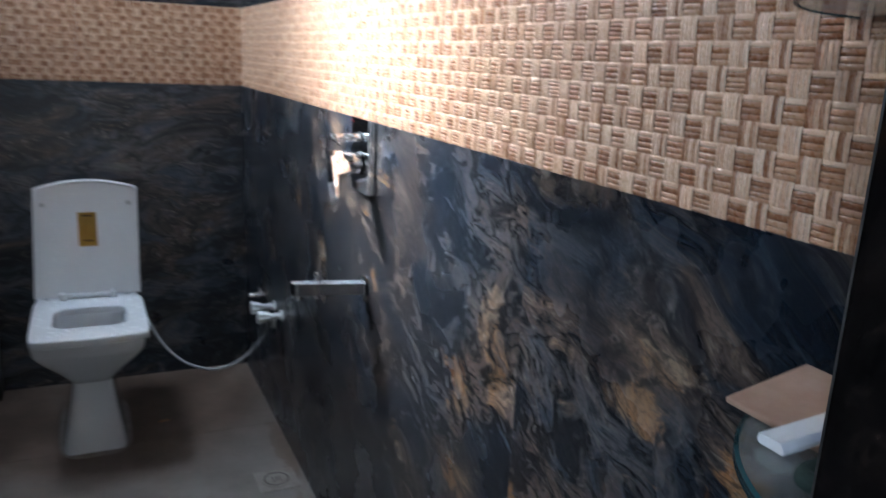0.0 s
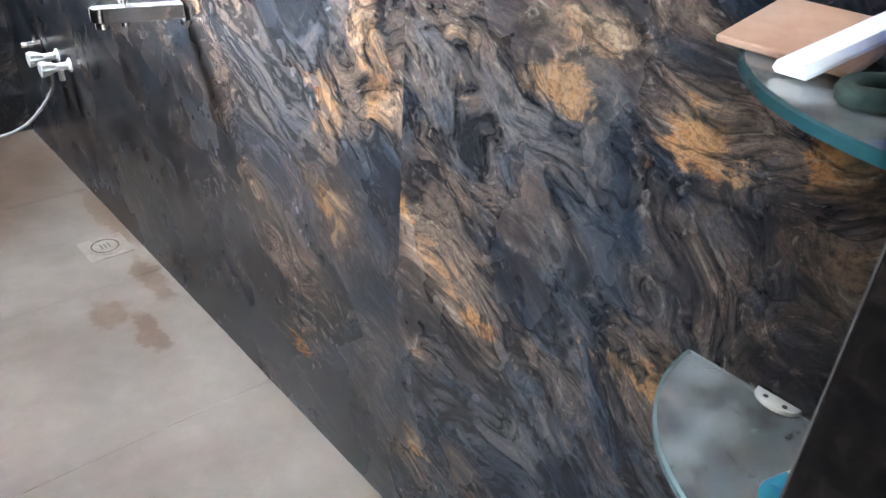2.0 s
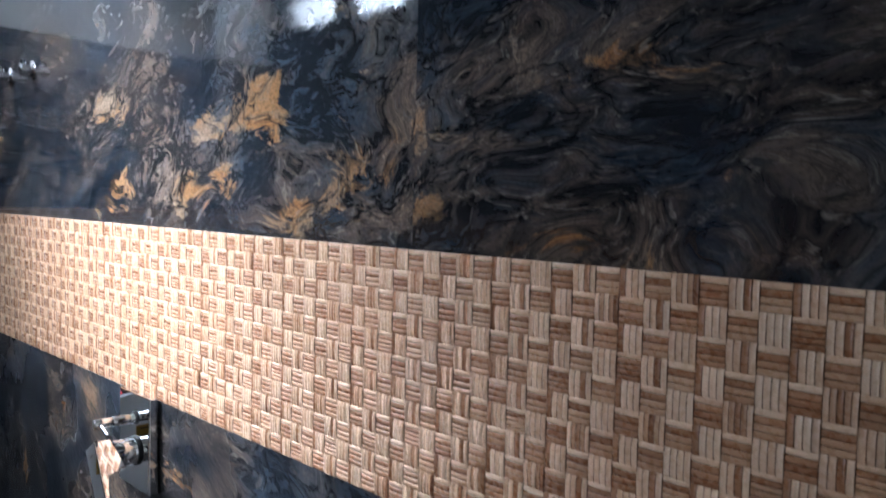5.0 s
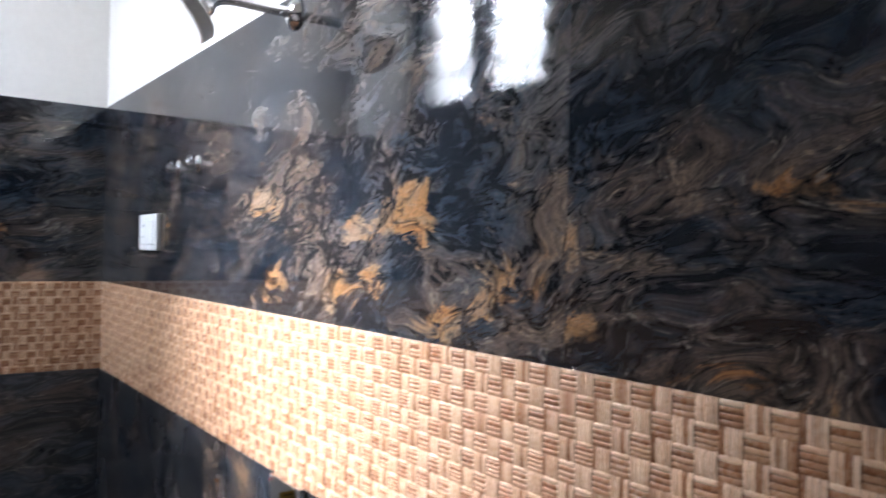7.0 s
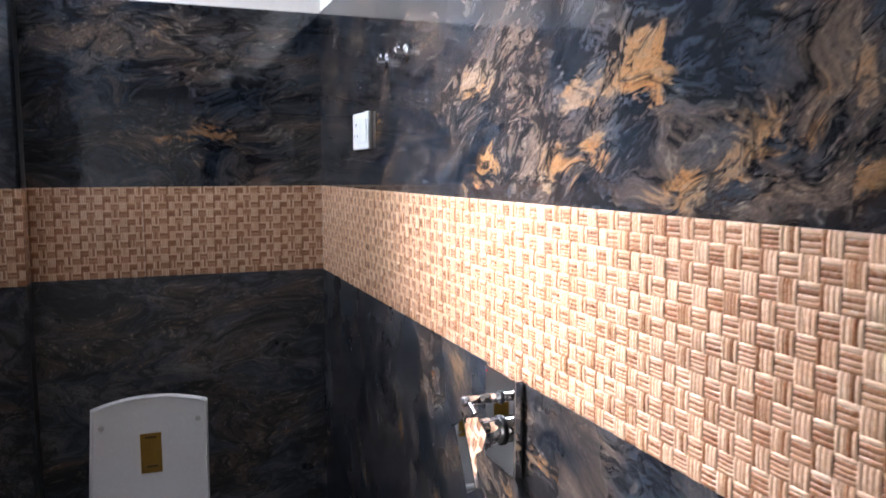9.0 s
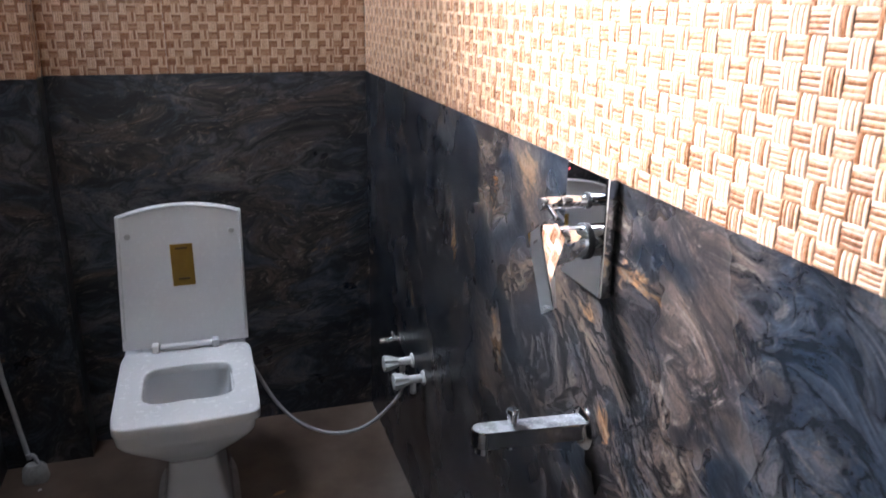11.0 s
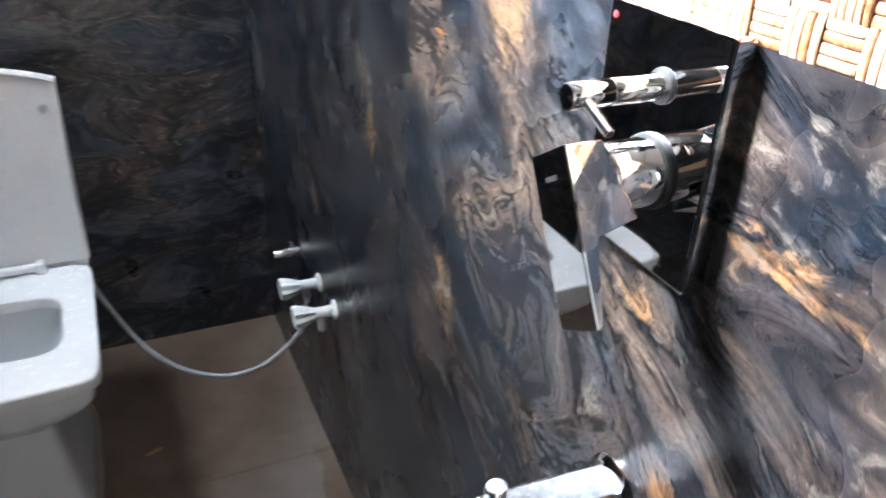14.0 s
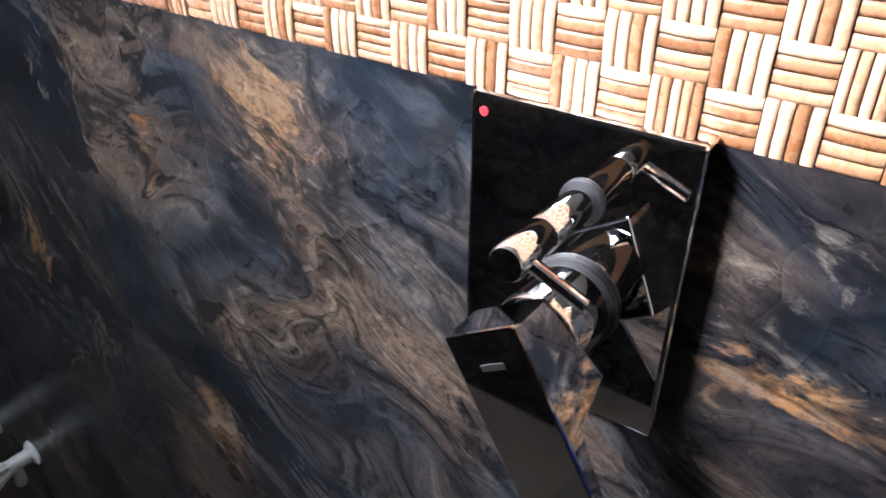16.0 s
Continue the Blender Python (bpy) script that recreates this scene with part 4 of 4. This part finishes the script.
part("body", lathe([(0.015, 0), (0.017, 0.006), (0.016, 0.05), (0.012, 0.08)], (-0.115, -2.945, 0.7462), (0.9, -0.2, 0), 20), white_plastic, tubeob, smooth=True)
part("cap", lathe([(0.016, 0.0), (0.0175, 0.002), (0.0175, 0.022), (0.016, 0.024)], (-0.14, -2.939, 0.7462), (0.9, -0.2, 0), 20), teal_plastic, tubeob, "teal cap", smooth=True)

# ---- tiles, last ----
MESHES = {}


def tile_mesh(w, h, mat):
    key = (round(w, 3), round(h, 3), mat.name)
    if key not in MESHES:
        MESHES[key] = mesh_from(box((0, 0, -0.012), (w, h, 0)), "tile", mat)
    return MESHES[key]


def rib(bm, u0, v0, along, across, upright, dip, crest, tone):
    """One bowed rib of the woven relief."""
    rows = []
    for s, n in ((0.0, dip), (0.22, crest - 0.0003), (0.78, crest), (1.0, dip)):
        row = []
        for c, drop in ((0.0, 0.0012), (0.08, 0.0005), (0.27, 0.0001), (0.73, 0.0001), (0.92, 0.0005), (1.0, 0.0012)):
            a, b = s * along, c * across
            row.append(bm.verts.new((u0 + (b if upright else a), v0 + (a if upright else b), max(n - drop, -0.004))))
        rows.append(row)
    for a, b in zip(rows, rows[1:]):
        for k in range(5):
            f = bm.faces.new((a[k], a[k + 1], b[k + 1], b[k]))
            f.smooth = True
            f.material_index = tone


def band_mesh(w):
    key = ("band", round(w, 3))
    if key not in MESHES:
        bm = bmesh.new()
        cols, rows = max(1, round(w / 0.025)), 12
        cw, ch = w / cols, 0.3 / rows
        for i in range(cols):
            for j in range(rows):
                upright = (i + j) % 2 == 0
                ribs = 5 if (i * 3 + j * 5) % 7 == 0 else 4
                odd = (i * 5 + j * 3) % 6
                size = (cw if upright else ch) / ribs
                for k in range(ribs):
                    if upright:
                        tone = 2 if k == odd else 1 if ribs == 5 and k % 2 else 0
                        rib(bm, i * cw + k * size + 0.0003, j * ch - 0.0006, ch + 0.0012, size - 0.0006, True, -0.0002, 0.0012, tone)
                    else:
                        tone = 0 if k == ribs - 1 else 2 if k == ribs - 2 or odd == 3 else 1
                        lift = 0.0010 if k == ribs - 1 else 0.0005
                        rib(bm, i * cw + 0.0004, j * ch + k * size + 0.0002, cw - 0.0008, size - 0.0004, False, -0.0007, lift, tone)
        me = bpy.data.meshes.new("relief_tile")
        bmesh.ops.recalc_face_normals(bm, faces=bm.faces[:])
        if sum(f.normal.z for f in bm.faces) < 0:
            bmesh.ops.reverse_faces(bm, faces=bm.faces[:])
        for lo, hi in (((0.0005, 0.0005, -0.012), (w - 0.0005, 0.2995, -0.0035)),):
            made = box(lo, hi, bm=bm)
        for f in bm.faces[-6:]:
            f.material_index = 3
        bm.to_mesh(me)
        bm.free()
        for mat in (weave, weave_tan, weave_brown, weave_back):
            me.materials.append(mat)
        MESHES[key] = me
    return MESHES[key]


def facing(x, y, z, u):
    """Places a tile: u runs along the wall, up is up, and its face looks along u x up."""
    u = Vector(u)
    up = Vector((0, 0, 1))
    nrm = u.cross(up)
    return Matrix(((u.x, up.x, nrm.x, x), (u.y, up.y, nrm.y, y), (u.z, up.z, nrm.z, z), (0, 0, 0, 1)))


def lay(wall, start, u, cuts, z0, z1, mat):
    """A course of tiles on a wall, between the cuts along it."""
    for a, b in zip(cuts, cuts[1:]):
        p = Vector(start) + Vector(u) * a
        band = mat is weave
        ob = new("relief_tile" if band else "wall_tile", band_mesh(b - a) if band else tile_mesh(b - a, z1 - z0, mat))
        ob.parent = wall
        ob.matrix_world = facing(p.x, p.y, z0, u)


SOUTHWARD, EASTWARD, NORTHWARD, WESTWARD = (0, -1, 0), (1, 0, 0), (0, 1, 0), (-1, 0, 0)
lay(wall_east, (0, 0, 0), SOUTHWARD, (0, 1.07), 0, 1.2, tile_east_back)
lay(wall_east, (0, 0, 0), SOUTHWARD, (1.07, 2.27, -L), 0, 1.2, tile_east)
lay(wall_east, (0, 0, 0), SOUTHWARD, (0, 0.62, 1.22, 1.82, 2.42, -L), 1.2, 1.5, weave)
lay(wall_east, (0, 0, 0), SOUTHWARD, (0, 1.03, 2.226, -L), 1.5, 2.1, tile_upper)
lay(wall_north, (PX, 0, 0), EASTWARD, (0, 0.94), 0, 1.2, tile_north)
lay(wall_north, (PX, 0, 0), EASTWARD, (0, 0.34, 0.94), 1.2, 1.5, weave)
lay(wall_north, (PX, 0, 0), EASTWARD, (0, 0.94), 1.5, 2.1, tile_north_upper)
lay(pilaster, (W, PY, 0), EASTWARD, (0, 0.25), 0, 1.2, tile_plain)
lay(pilaster, (W, PY, 0), EASTWARD, (0, 0.25), 1.2, 1.5, weave)
lay(pilaster, (W, PY, 0), EASTWARD, (0, 0.25), 1.5, 2.1, tile_plain)
lay(pilaster, (PX, PY, 0), NORTHWARD, (0, 0.095), 0, 1.2, tile_plain)
lay(pilaster, (PX, PY, 0), NORTHWARD, (0, 0.095), 1.2, 1.5, weave)
lay(pilaster, (PX, PY, 0), NORTHWARD, (0, 0.095), 1.5, 2.1, tile_plain)
lay(wall_west, (W, L, 0), NORTHWARD, (0, 0.6, 1.2, 1.8, 2.4, -L + PY), 0, 1.2, tile_plain)
lay(wall_west, (W, L, 0), NORTHWARD, (0, 0.6, 1.2, 1.8, 2.4, -L + PY), 1.2, 1.5, weave)
lay(wall_west, (W, L, 0), NORTHWARD, (0, 1.2, 2.4, -L + PY), 1.5, 2.23, tile_plain)
lay(wall_south, (0, L, 0), WESTWARD, (0, -JAMB - 0.02), 0, 1.2, tile_plain)
lay(wall_south, (0, L, 0), WESTWARD, (0, -JAMB - 0.02), 1.2, 1.5, weave)
lay(wall_south, (0, L, 0), WESTWARD, (0, -JAMB - 0.02), 1.5, 2.1, tile_plain)
for xa, xb in ((W, -0.6), (-0.6, 0.0)):
    for k in range(6):
        ya, yb = max(L - 0.25, -0.6 * (k + 1)), -0.6 * k
        if yb - ya > 0.01:
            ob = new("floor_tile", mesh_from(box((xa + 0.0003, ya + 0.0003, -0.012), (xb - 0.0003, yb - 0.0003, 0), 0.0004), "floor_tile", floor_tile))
            ob.parent = floor
solid("floor_outer", box((-2.2, -5.8, -0.009), (1.2, L - 0.251, -0.002)), floor_tile, "plain tiled floor of the room outside", "floor", "structure")
